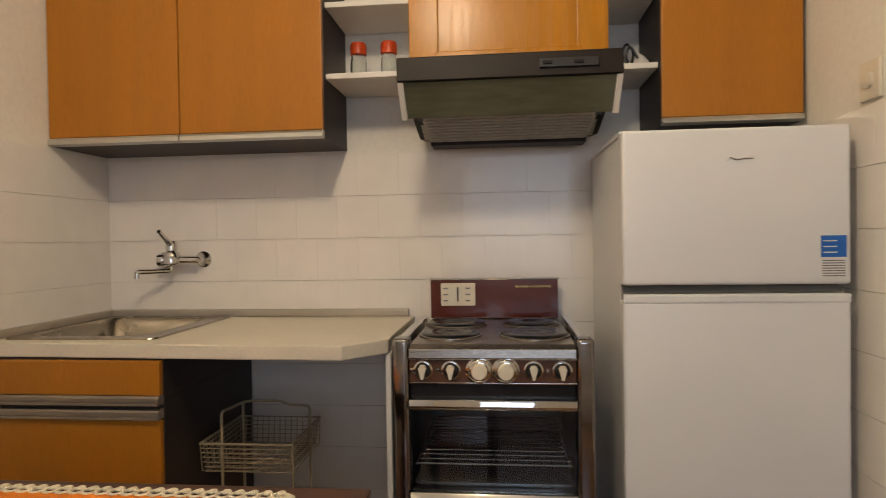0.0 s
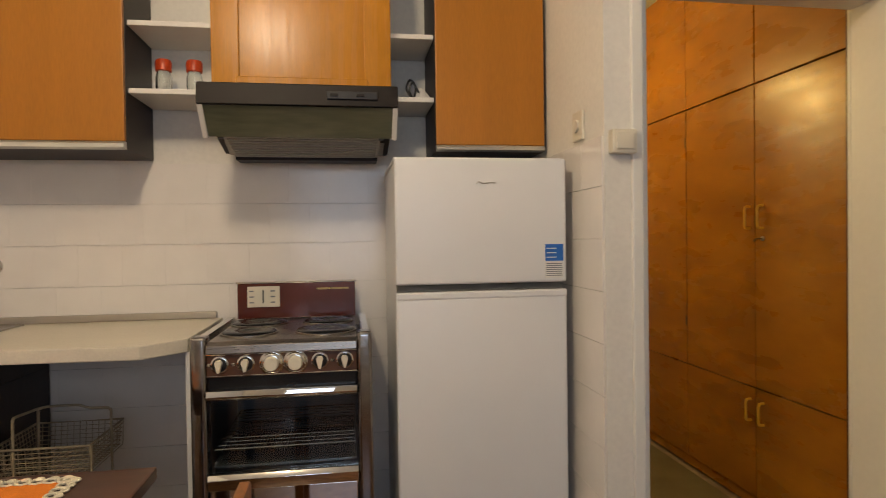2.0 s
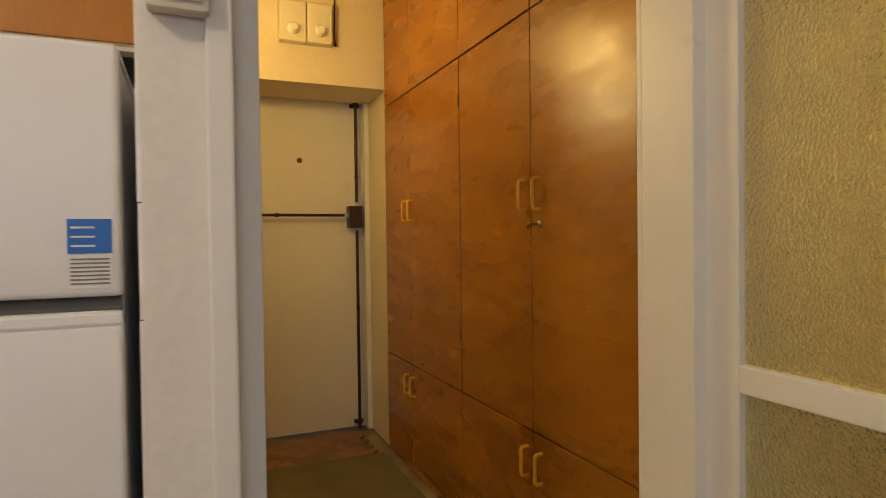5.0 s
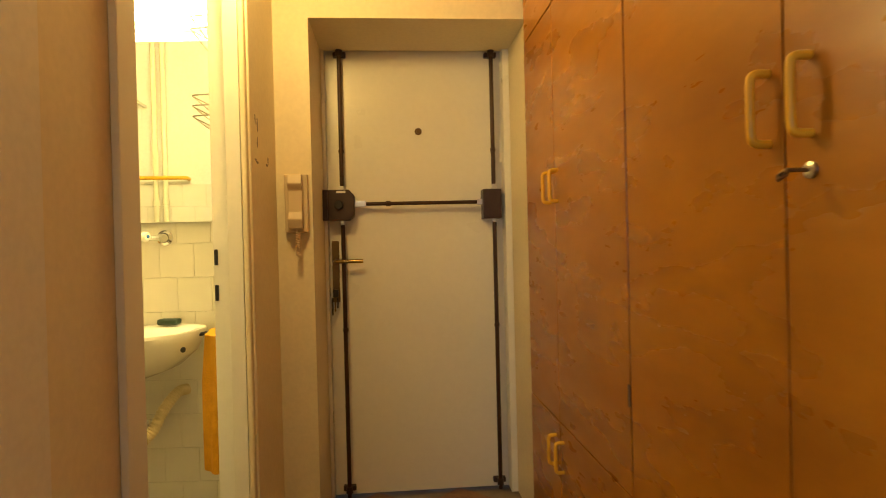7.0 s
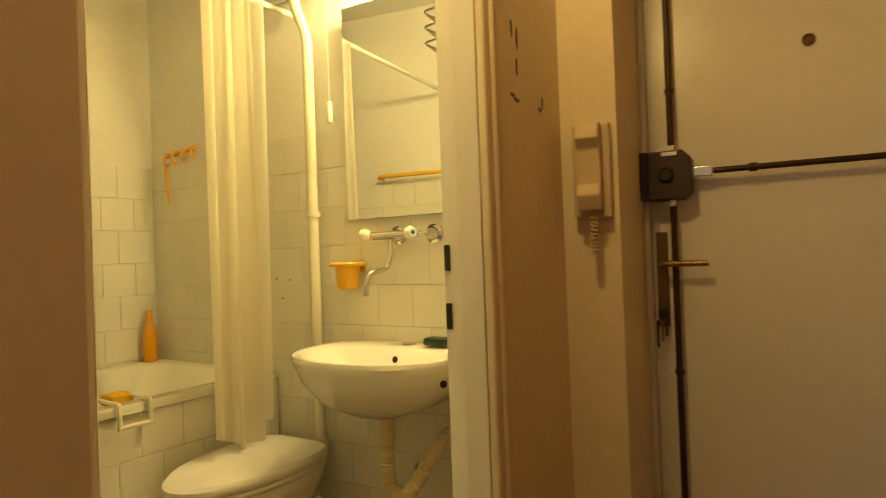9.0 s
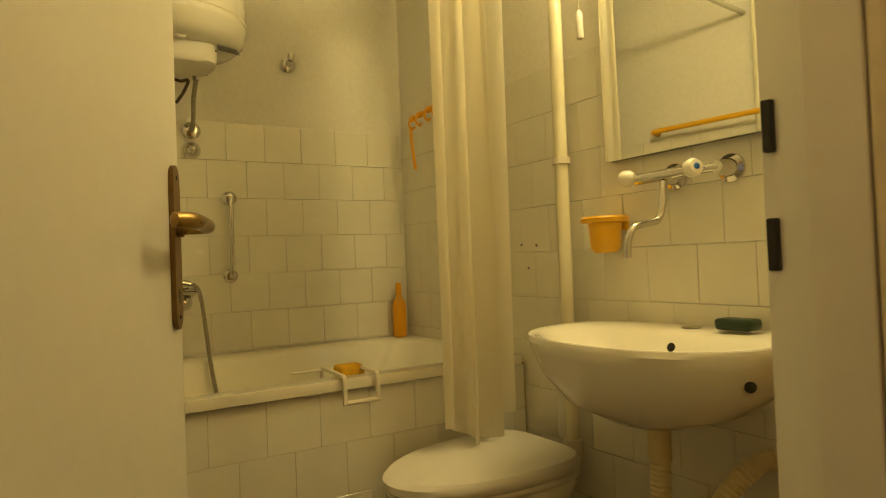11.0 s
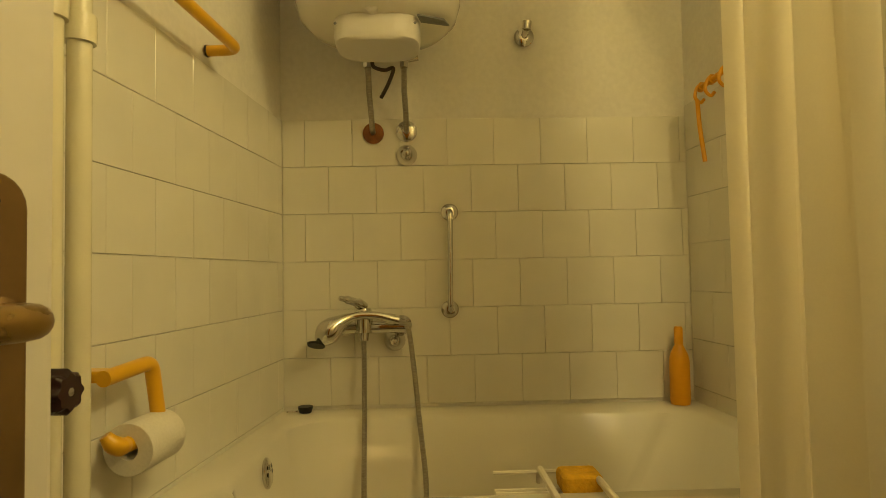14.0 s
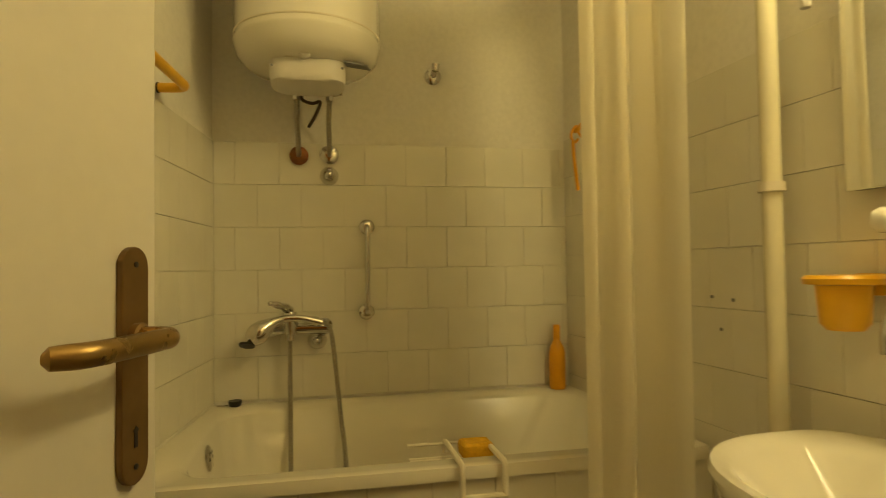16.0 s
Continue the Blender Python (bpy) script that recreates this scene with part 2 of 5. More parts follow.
def finish(bm, name, material, smooth=False):
    bmesh.ops.recalc_face_normals(bm, faces=bm.faces)
    me = bpy.data.meshes.new(name)
    bm.to_mesh(me)
    bm.free()
    me.materials.append(material)
    if smooth:
        for p in me.polygons:
            p.use_smooth = True
        me.set_sharp_from_angle(angle=radians(40))
    return me


def solid(name, bm, material, label, category, room=None, kind="", smooth=False, group=""):
    """A thing of one mesh, or a piece of the setting."""
    ob = new(name, finish(bm, name, material, smooth))
    if room:
        ob.matrix_basis = room
    return tagged(ob, label, category, group, kind)


def box(bm, x0, x1, y0, y1, z0, z1, bev=0.0, seg=2):
    r = bmesh.ops.create_cube(bm, size=1.0)
    vs = r["verts"]
    for v in vs:
        v.co = Vector((x0 + (v.co.x + 0.5) * (x1 - x0), y0 + (v.co.y + 0.5) * (y1 - y0), z0 + (v.co.z + 0.5) * (z1 - z0)))
    if bev:
        es = list({e for v in vs for e in v.link_edges})
        bmesh.ops.bevel(bm, geom=es, offset=bev, segments=seg, profile=0.6, affect="EDGES")
    return bm


def bx(*a, bev=0.003, seg=2):
    return box(bmesh.new(), *a, bev=bev, seg=seg)


def rings(bm, loops, close=True, caps=(True, True)):
    """Skins a list of rings of points."""
    vv = [[bm.verts.new(p) for p in lp] for lp in loops]
    n = len(vv[0])
    for a, b in zip(vv, vv[1:]):
        for i in range(n if close else n - 1):
            j = (i + 1) % n
            bm.faces.new((a[i], a[j], b[j], b[i]))
    if caps[0] and close:
        bm.faces.new(list(reversed(vv[0])))
    if caps[1] and close:
        bm.faces.new(vv[-1])
    return bm


def tube(bm, pts, r, seg=10, caps=(True, True)):
    """A round tube along points; r may be a list."""
    pts = [Vector(p) for p in pts]
    rs = r if isinstance(r, (list, tuple)) else [r] * len(pts)
    if len(rs) != len(pts):
        rs = [float(v) for v in np.interp(np.linspace(0, 1, len(pts)), np.linspace(0, 1, len(rs)), rs)]
    t0 = (pts[1] - pts[0]).normalized()
    up = Vector((0, 0, 1)) if abs(t0.z) < 0.9 else Vector((1, 0, 0))
    nrm = t0.cross(up).normalized()
    loops = []
    for i, p in enumerate(pts):
        t = (pts[min(i + 1, len(pts) - 1)] - pts[max(i - 1, 0)]).normalized()
        nrm = (nrm - t * nrm.dot(t)).normalized()
        bn = t.cross(nrm)
        loops.append([p + rs[i] * (math.cos(a) * nrm + math.sin(a) * bn) for a in (2 * math.pi * k / seg for k in range(seg))])
    return rings(bm, loops, True, caps)


def tb(pts, r, seg=10, caps=(True, True)):
    return tube(bmesh.new(), pts, r, seg, caps)


def arc(points, n=6):
    """Rounds the corners of a path: Catmull-Rom through the points."""
    P = [Vector(p) for p in points]
    P = [P[0] * 2 - P[1]] + P + [P[-1] * 2 - P[-2]]
    out = []
    for i in range(1, len(P) - 2):
        for k in range(n):
            t = k / n
            a, b, c, d = P[i - 1], P[i], P[i + 1], P[i + 2]
            out.append(0.5 * ((2 * b) + (c - a) * t + (2 * a - 5 * b + 4 * c - d) * t * t + (3 * b - 3 * c + d - a) * t ** 3))
    out.append(P[-2])
    return out


def bend(points, r, n=5):
    """A path of straight runs with corners rounded by r."""
    P = [Vector(p) for p in points]
    out = [P[0]]
    for a, b, c in zip(P, P[1:], P[2:]):
        p0 = b + (a - b).normalized() * min(r, (a - b).length * 0.49)
        p1 = b + (c - b).normalized() * min(r, (c - b).length * 0.49)
        for k in range(n + 1):
            t = k / n
            out.append((1 - t) ** 2 * p0 + 2 * t * (1 - t) * b + t * t * p1)
    out.append(P[-1])
    return out


def lathe(bm, profile, centre, axis=(0, 0, 1), seg=24):
    """A body of revolution: profile of (radius, height along the axis)."""
    q = Vector((0, 0, 1)).rotation_difference(Vector(axis).normalized())
    c = Vector(centre)
    loops = [[c + q @ Vector((max(r, 1e-4) * math.cos(2 * math.pi * k / seg), max(r, 1e-4) * math.sin(2 * math.pi * k / seg), h)) for k in range(seg)]
             for r, h in profile]
    return rings(bm, loops)


def lt(profile, centre, axis=(0, 0, 1), seg=24):
    return lathe(bmesh.new(), profile, centre, axis, seg)


def prism(outline, axis, lo, hi, bev=0.0):
    """Extrudes an outline of (a, b) along an axis: 'x' takes (y, z), 'y' takes (x, z), 'z' takes (x, y)."""
    bm = bmesh.new()
    def at(a, b, c):
        return {"x": (c, a, b), "y": (a, c, b), "z": (a, b, c)}[axis]
    v0 = [bm.verts.new(at(a, b, lo)) for a, b in outline]
    v1 = [bm.verts.new(at(a, b, hi)) for a, b in outline]
    n = len(outline)
    bm.faces.new(v0)
    bm.faces.new(list(reversed(v1)))
    for i in range(n):
        j = (i + 1) % n
        bm.faces.new((v0[i], v1[i], v1[j], v0[j]))
    if bev:
        bmesh.ops.recalc_face_normals(bm, faces=bm.faces)
        bmesh.ops.bevel(bm, geom=list(bm.edges), offset=bev, segments=2, profile=0.6, affect="EDGES")
    return bm


TILES = {}


def tile_mesh(w, h, d, material):
    key = (round(w, 3), round(h, 3), d, material.name)
    if key not in TILES:
        c = 0.0003 if material is TILE_K else 0.0009
        bm = bmesh.new()
        lo = [(-w / 2, 0, -h / 2), (w / 2, 0, -h / 2), (w / 2, 0, h / 2), (-w / 2, 0, h / 2)]
        mid = [(x, -(d - c), z) for x, _, z in lo]
        hi = [(x * (1 - 2 * c / w), -d, z * (1 - 2 * c / h)) for x, _, z in lo]
        rings(bm, [lo, mid, hi], True, (False, True))
        TILES[key] = finish(bm, "tile", material)
    return TILES[key]


def tile_field(parent, m, length, z0, z1, pitch, row0, material, shift=0.0, depth=0.005, gx=0.0008, gz=0.0013, skip=None, wobble=0.10):
    """Tiles in running bond on a wall: m turns (along, out of the wall as -y, up) into the parent's room."""
    rnd = random.Random(int(length * 1000) + int(shift * 977))
    k0 = math.floor((z0 - row0) / pitch)
    k = k0
    while row0 + k * pitch < z1 - 0.012:
        a, b = max(row0 + k * pitch, z0), min(row0 + (k + 1) * pitch, z1)
        k += 1
        if b - a < 0.02:
            continue
        x = -pitch + ((shift + (k % 2) * 0.5) % 1.0) * pitch
        while x < length - 0.004:
            c, e = max(x, 0.0), min(x + pitch, length)
            x += pitch
            if e - c < 0.012 or (skip and skip((c + e) / 2, (a + b) / 2)):
                continue
            ob = new("tile", tile_mesh(e - c - gx, b - a - gz, depth, material))
            ob.parent = parent
            tilt = Euler((radians(rnd.gauss(0, wobble)), 0, radians(rnd.gauss(0, wobble)))).to_matrix().to_4x4()
            ob.matrix_basis = m @ Matrix.Translation(((c + e) / 2, -rnd.random() * 0.0006, (a + b) / 2)) @ tilt


# ---- the shell ----
def wall(name, boxes, label, material=WALL, room=None):
    bm = bmesh.new()
    for b in boxes:
        box(bm, *b)
    return solid(name, bm, material, label, "wall", room, "structure")


CH = 2.62
wall_north = wall("wall_north", [(-1.44, 1.03, 2.137, 2.26, 0, CH)], "white kitchen wall tiled to shoulder height behind the worktop")
wall_west = wall("wall_west", [(-1.44, -1.325, -2.32, 2.137, 0, CH)], "white kitchen side wall, tiled beside the sink")
wall_south = wall("wall_south", [(-1.325, -0.28, -2.32, -2.2, 0, CH), (1.02, 2.42, -2.32, -2.2, 0, CH), (-0.28, 1.02, -2.32, -2.2, 0, 0.85),
                                 (-0.28, 1.02, -2.32, -2.2, 2.15, CH)], "plain painted kitchen wall with a window")
wall_east = wall("wall_east", [(2.30, 2.42, -2.2, 1.364, 0, CH)], "plain painted wall behind the open glazed door")
wall_pier = wall("wall_pier", [(1.035, 1.150, 1.364, 1.54, 0, CH), (1.035, 1.100, 1.54, 2.26, 0, CH)], "painted wall end beside the fridge, half tiled")
wall_doorway = wall("wall_doorway", [(1.150, 2.045, 1.364, 1.54, 2.035, CH), (2.045, 2.42, 1.364, 1.54, 0, CH)], "wall round the kitchen doorway")
wall_hall = wall("wall_hall", [(1.035, 1.100, 2.26, 2.54, 0, CH), (1.035, 1.100, 3.290, 3.705, 0, CH), (1.100, 1.142, 3.268, 3.705, 0, CH), (1.035, 1.100, 2.54, 3.290, 2.03, CH)],
                 "cream painted hall wall with the bathroom doorway", WALL_H)
wall_entrance = wall("wall_entrance", [(1.035, 1.275, 3.705, 4.22, 0, CH), (1.275, 2.115, 3.705, 4.09, 2.0, CH), (2.115, 2.82, 3.705, 4.22, 0, CH),
                                       (1.275, 2.115, 4.09, 4.22, 2.05, CH)], "cream painted wall with the deep entrance door recess", WALL_H)
wall_store = wall("wall_wardrobe_back", [(2.70, 2.82, 1.54, 3.705, 0, CH)], "plain wall behind the built-in wardrobe")
ML = MB @ pose(0, 0, 0, 0, 0, -5.795)
wall_tub = wall("wall_tub", [(-0.12, -0.005, -0.12, 1.40, 0, CH)], "cream bathroom wall above the tub, tiled to shoulder height", room=MB)
wall_bath_left = wall("wall_bath_pipes", [(-0.005, 2.17, -0.12, -0.005, 0, CH)], "cream bathroom wall with heating pipes, tiled", room=ML)
wall_bath_right = wall("wall_bath_basin", [(-0.005, 2.13, 0.005, 0.12, 0, CH)], "cream bathroom wall with basin and mirror, tiled", room=MR)
solid("ceiling", box(bmesh.new(), -1.5, 2.85, -2.35, 4.5, CH, CH + 0.1), CEIL, "plain white painted ceiling", "ceiling", kind="structure")
floor = solid("floor", box(bmesh.new(), -1.5, 2.85, -2.35, 4.6, -0.1, -0.014), GROUT, "worn oak parquet floor", "floor", kind="structure")
floor_kitchen = solid("floor_kitchen", box(bmesh.new(), -1.325, 2.30, -2.2, 1.364, -0.013, 0.0), PARQ, "worn oak parquet floor in the kitchen", "floor", kind="structure")
floor_bath = solid("floor_bathroom", box(bmesh.new(), 0.0, 2.02, -0.14, 1.36, -0.013, 0.002), BFLOOR, "small brown tiled bathroom floor", "floor", MB, "structure")

# kitchen window
window = thing("window_1", (0.37, -2.26, 0.85), "white wooden kitchen window", "window", kind="structure")
for a in ((-0.28, -0.21, 0.85, 2.15), (0.95, 1.02, 0.85, 2.15), (-0.21, 0.95, 0.85, 0.92), (-0.21, 0.95, 2.08, 2.15), (0.34, 0.40, 0.92, 2.08)):
    part("window_frame", bx(a[0], a[1], -2.30, -2.24, a[2], a[3]), GLOSS, window)
for a in ((-0.21, 0.34), (0.40, 0.95)):
    pane = part("pane", bx(a[0], a[1], -2.275, -2.269, 0.92, 2.08, bev=0), CLEAR, window)
    pane.visible_shadow = False

# kitchen doorway: lining, architrave and the glazed leaf, opened against the side wall
door_k = thing("door_frame_1", (1.6, 1.45, 0), "white gloss-painted wooden kitchen door frame", "door frame", kind="structure")
part("jamb", bx(1.1502, 1.187, 1.402, 1.546, 0, 2.0345), GLOSS, door_k)
part("jamb", bx(2.005, 2.045, 1.40, 1.546, 0, 2.035), GLOSS, door_k)
part("head", bx(1.187, 2.005, 1.40, 1.546, 1.985, 2.035), GLOSS, door_k)
part("architrave", bx(1.114, 1.148, 1.350, 1.3638, 0, 2.10, bev=0.004), GLOSS, door_k)
part("architrave", bx(2.045, 2.12, 1.349, 1.364, 0, 2.10, bev=0.004), GLOSS, door_k)
part("architrave", bx(1.148, 2.045, 1.349, 1.3638, 2.036, 2.10, bev=0.004), GLOSS, door_k)
part("architrave", bx(2.005, 2.085, 1.546, 1.562, 0, 2.08, bev=0.004), GLOSS, door_k)

leaf = thing("glazed_door", (2.055, 1.38, 0.01), "white painted door with hammered glass panels, standing open", "door", room=None)
LX0, LX1 = 2.038, 2.078
part("stile", bx(LX0, LX1, 1.325, 1.425, 0.01, 1.98, bev=0.004), GLOSS, leaf)
part("stile", bx(LX0, LX1, 0.625, 0.725, 0.01, 1.98, bev=0.004), GLOSS, leaf)
for z0, z1 in ((0.01, 0.22), (0.872, 0.926), (1.88, 1.98)):
    part("rail", bx(LX0, LX1, 0.725, 1.325, z0, z1, bev=0.004), GLOSS, leaf)
for z0, z1 in ((0.22, 0.872), (0.926, 1.88)):
    part("pane", bx(LX0 + 0.016, LX0 + 0.022, 0.722, 1.328, z0 - 0.003, z1 + 0.003, bev=0), FROST, leaf, "hammered frosted glass").visible_shadow = False
for z in (0.30, 1.0, 1.72):
    part("hinge", tb([(2.032, 1.435, z), (2.032, 1.435, z + 0.09)], 0.008), GLOSS, leaf)
part("door_handle", tb(bend([(2.03, 0.67, 1.03), (1.985, 0.67, 1.03), (1.985, 0.78, 1.03)], 0.02), 0.009), BRASS, leaf)
socket_e = thing("wall_socket", (2.297, 0.975, 0.91), "brown square wall socket behind the open door", "socket")
part("plate", bx(2.285, 2.299, 0.930, 1.020, 0.865, 0.955, bev=0.004), LOCKB, socket_e)
part("insert", lt([(0.026, 0), (0.026, 0.006), (0.018, 0.006), (0.018, 0.001), (0.0, 0.001)], (2.285, 0.975, 0.91), (-1, 0, 0)), IVORY, socket_e)

# bathroom doorway
door_b = thing("door_frame_2", (1.1, 2.88, 0), "cream gloss-painted bathroom door frame", "door frame", kind="structure")
part("jamb", bx(1.034, 1.102, 2.5405, 2.552, 0, 2.03), GLOSS, door_b)
part("jamb", prism([(1.029, 3.2895), (1.0995, 3.2895), (1.0995, 3.2675), (1.1325, 3.2675), (1.1325, 3.211), (1.088, 3.213), (1.088, 3.258), (1.029, 3.272)], "z", 0, 2.03, bev=0.002), GLOSS, door_b)
part("head", bx(1.034, 1.102, 2.552, 3.209, 1.99, 2.0298), GLOSS, door_b)
part("architrave", bx(1.1003, 1.115, 2.462, 2.542, 0, 2.09, bev=0.004), GLOSS, door_b)
part("architrave", bx(1.1003, 1.115, 2.542, 3.211, 2.03, 2.09, bev=0.004), GLOSS, door_b)
part("architrave", bx(1.1335, 1.150, 3.2115, 3.272, 0, 2.09, bev=0.006, seg=3), WALL_H, door_b, "cream architrave painted with the wall")
part("bead", tb([(1.151, 3.243, 0.0), (1.151, 3.243, 2.09)], 0.006, 10), WALL_H, door_b)
for z in (0.998, 1.106):
    part("strike_plate", bx(1.034, 1.044, 3.262, 3.2705, z - 0.024, z + 0.024, bev=0.002), BLACKP, door_b, "dark strike plate opening")

MLEAF = pose(1.03, 2.60, 0, 0, 0, 154.9)   # x from the hinge to the free edge, -y faces the room
bleaf = thing("bathroom_door", (0.38, 0, 0.01), "smooth white painted bathroom door, opened inwards", "door", room=MLEAF)
part("panel", bx(0.0, 0.770, 0.0, 0.038, 0.01, 1.98, bev=0.004), LEAFP, bleaf)
PXC, PZC, PR, PH = 0.724, 1.030, 0.0215, 0.118
plate = part("handle_plate", prism([(PXC + PR * math.cos(radians(a)), PZC + (PH - PR) * (1 if a < 180 else -1) + PR * math.sin(radians(a)))
                                    for a in [18 * k for k in range(11)] + [180.01 + 17.99 * k for k in range(11)]], "y", -0.007, 0.0, bev=0.0015), BRASS_D, bleaf, "dull bronze back plate")
lever_path = bend([(0.724, -0.005, 1.058), (0.724, -0.050, 1.058), (0.600, -0.052, 1.058), (0.578, -0.034, 1.058)], 0.022, 7)
lever_path.append(lever_path[-1] + Vector((-0.002, 0.004, 0)))
part("lever", tb(lever_path, [0.0105] * (len(lever_path) - 2) + [0.0095, 0.0045], 16), BRASS, plate, "rubbed brass lever", True)
part("rosette", lt([(0.014, 0), (0.014, 0.008), (0.010, 0.010)], (0.724, -0.006, 1.058), (0, -1, 0), 18), BRASS_D, plate, "", True)
for z in (1.130, 0.930):
    part("screw", lt([(0.003, 0), (0.003, 0.0012), (0.0, 0.0016)], (0.724, -0.007, z), (0, -1, 0), 10), BLACKP, plate)
part("keyhole", prism([(0.7215, 0.949), (0.7265, 0.949), (0.7262, 0.963), (0.728, 0.966), (0.724, 0.970), (0.720, 0.966), (0.7218, 0.963)], "y", -0.0077, -0.0070), BLACKP, plate)

# ---- kitchen ----
# worktop with a cut corner, upstand, sink
worktop = thing("worktop", (-0.75, 1.85, 0.90), "cream laminate kitchen worktop with a cut corner", "worktop")
part("slab", prism([(-1.322, 1.560), (-0.268, 1.520), (-0.166, 1.625), (-0.166, 2.128), (-0.884, 2.128), (-0.884, 1.648), (-1.264, 1.648), (-1.264, 2.128), (-1.322, 2.128)], "z", 0.902, 0.942, bev=0.004), COUNTER, worktop)
part("upstand", bx(-1.30, -0.185, 2.104, 2.128, 0.9425, 0.968, bev=0.004), UPSTAND, worktop, "grey metal upstand")
part("upstand", bx(-1.320, -1.300, 1.58, 2.128, 0.9425, 0.968, bev=0.004), UPSTAND, worktop, "grey metal upstand")
sink = thing("kitchen_sink", (-1.1, 1.88, 0.80), "stainless steel inset kitchen sink", "sink")
bm = bmesh.new()
def rrect(x0, x1, y0, y1, r, z, n=5):
    pts = []
    for cx, cy, a0 in ((x1 - r, y1 - r, 0), (x0 + r, y1 - r, 90), (x0 + r, y0 + r, 180), (x1 - r, y0 + r, 270)):
        for k in range(n + 1):
            a = radians(a0 + 90 * k / n)
            pts.append((cx + r * math.cos(a), cy + r * math.sin(a), z))
    return pts
rings(bm, [rrect(-1.296, -0.828, 1.600, 2.098, 0.03, 0.9425), rrect(-1.294, -0.830, 1.602, 2.096, 0.03, 0.9475), rrect(-1.262, -0.885, 1.650, 2.050, 0.05, 0.9465),
           rrect(-1.255, -0.892, 1.657, 2.043, 0.055, 0.936), rrect(-1.225, -0.920, 1.69, 2.01, 0.06, 0.82), rrect(-1.19, -0.955, 1.73, 1.97, 0.06, 0.805)], True, (False, True))
part("bowl", bm, SINKM, sink, "", True)
part("drain", lt([(0.03, 0), (0.03, 0.003), (0.018, 0.003), (0.016, 0.0), (0.0, 0.0)], (-1.07, 1.85, 0.8055)), CHROME, sink)
tap = thing("kitchen_tap", (-1.0, 2.13, 1.15), "chrome wall-mounted kitchen mixer tap with swivel spout", "tap")
for x in (-0.952, -1.10):
    part("flange", lt([(0.030, 0), (0.030, 0.004), (0.018, 0.014), (0.012, 0.03)], (x, 2.131, 1.152), (0, -1, 0)), CHROME, tap, "", True)
part("body", tb(arc([(-0.952, 2.085, 1.152), (-1.00, 2.085, 1.152), (-1.04, 2.083, 1.152), (-1.075, 2.081, 1.152), (-1.098, 2.080, 1.152)]), [0.015] * 9 + [0.021] * 9 + [0.025] * 6 + [0.014]), CHROME, tap, "", True)
part("inlet", tb(bend([(-0.952, 2.128, 1.152), (-0.952, 2.085, 1.152), (-0.99, 2.085, 1.152)], 0.012), 0.015), CHROME, tap, "", True)
part("cartridge", lt([(0.030, 0), (0.031, 0.022), (0.024, 0.040), (0.019, 0.046), (0.020, 0.070), (0.016, 0.082), (0.0, 0.084)], (-1.046, 2.078, 1.140)), CHROME, tap, "", True)
part("lever", tb([(-1.046, 2.075, 1.208), (-1.044, 2.045, 1.222), (-1.044, 1.995, 1.256)], [0.012, 0.010, 0.007]), CHROME, tap, "", True)
part("spout", tb(bend([(-1.046, 2.078, 1.140), (-1.046, 2.070, 1.114), (-1.122, 1.985, 1.114), (-1.122, 1.985, 1.092)], 0.010, 5), 0.009), CHROME, tap, "", True)

# drawer unit left of the open bay
unit = thing("drawer_cabinet", (-1.05, 1.83, 0), "orange-brown laminate base cabinet with aluminium grip rails", "cabinet")
part("body", bx(-1.322, -0.772, 1.552, 2.12, 0.10, 0.79), DARK, unit, "dark brown carcass")
part("side_board", bx(-0.790, -0.772, 1.552, 2.12, 0.7905, 0.901, bev=0), DARK, unit)
part("front_rail", bx(-1.322, -0.791, 1.552, 1.57, 0.7905, 0.901, bev=0), DARK, unit)
part("plinth", bx(-1.322, -0.772, 1.60, 2.12, 0.0, 0.099, bev=0), DARK, unit)
d1 = part("drawer_front", bx(-1.320, -0.774, 1.534, 1.551, 0.803, 0.897), LAM, unit)
d2 = part("door", bx(-1.320, -0.774, 1.534, 1.551, 0.105, 0.735), LAM, unit)
for part_of, lift in ((d1, 0.0), (d2, -0.038)):
    part("handle", prism([(1.521, 0.778 + lift), (1.552, 0.778 + lift), (1.552, 0.802 + lift), (1.530, 0.802 + lift), (1.528, 0.797 + lift), (1.524, 0.797 + lift), (1.524, 0.790 + lift), (1.528, 0.789 + lift), (1.528, 0.785 + lift), (1.521, 0.784 + lift)], "x", -1.320, -0.774), RAILM, part_of, "grooved dull aluminium grip rail")
side = thing("side_panel", (-0.162, 1.87, 0), "thin white melamine panel carrying the worktop end", "panel")
part("board", bx(-0.176, -0.160, 1.63, 2.12, 0.0, 0.901), WHITE_B, side)

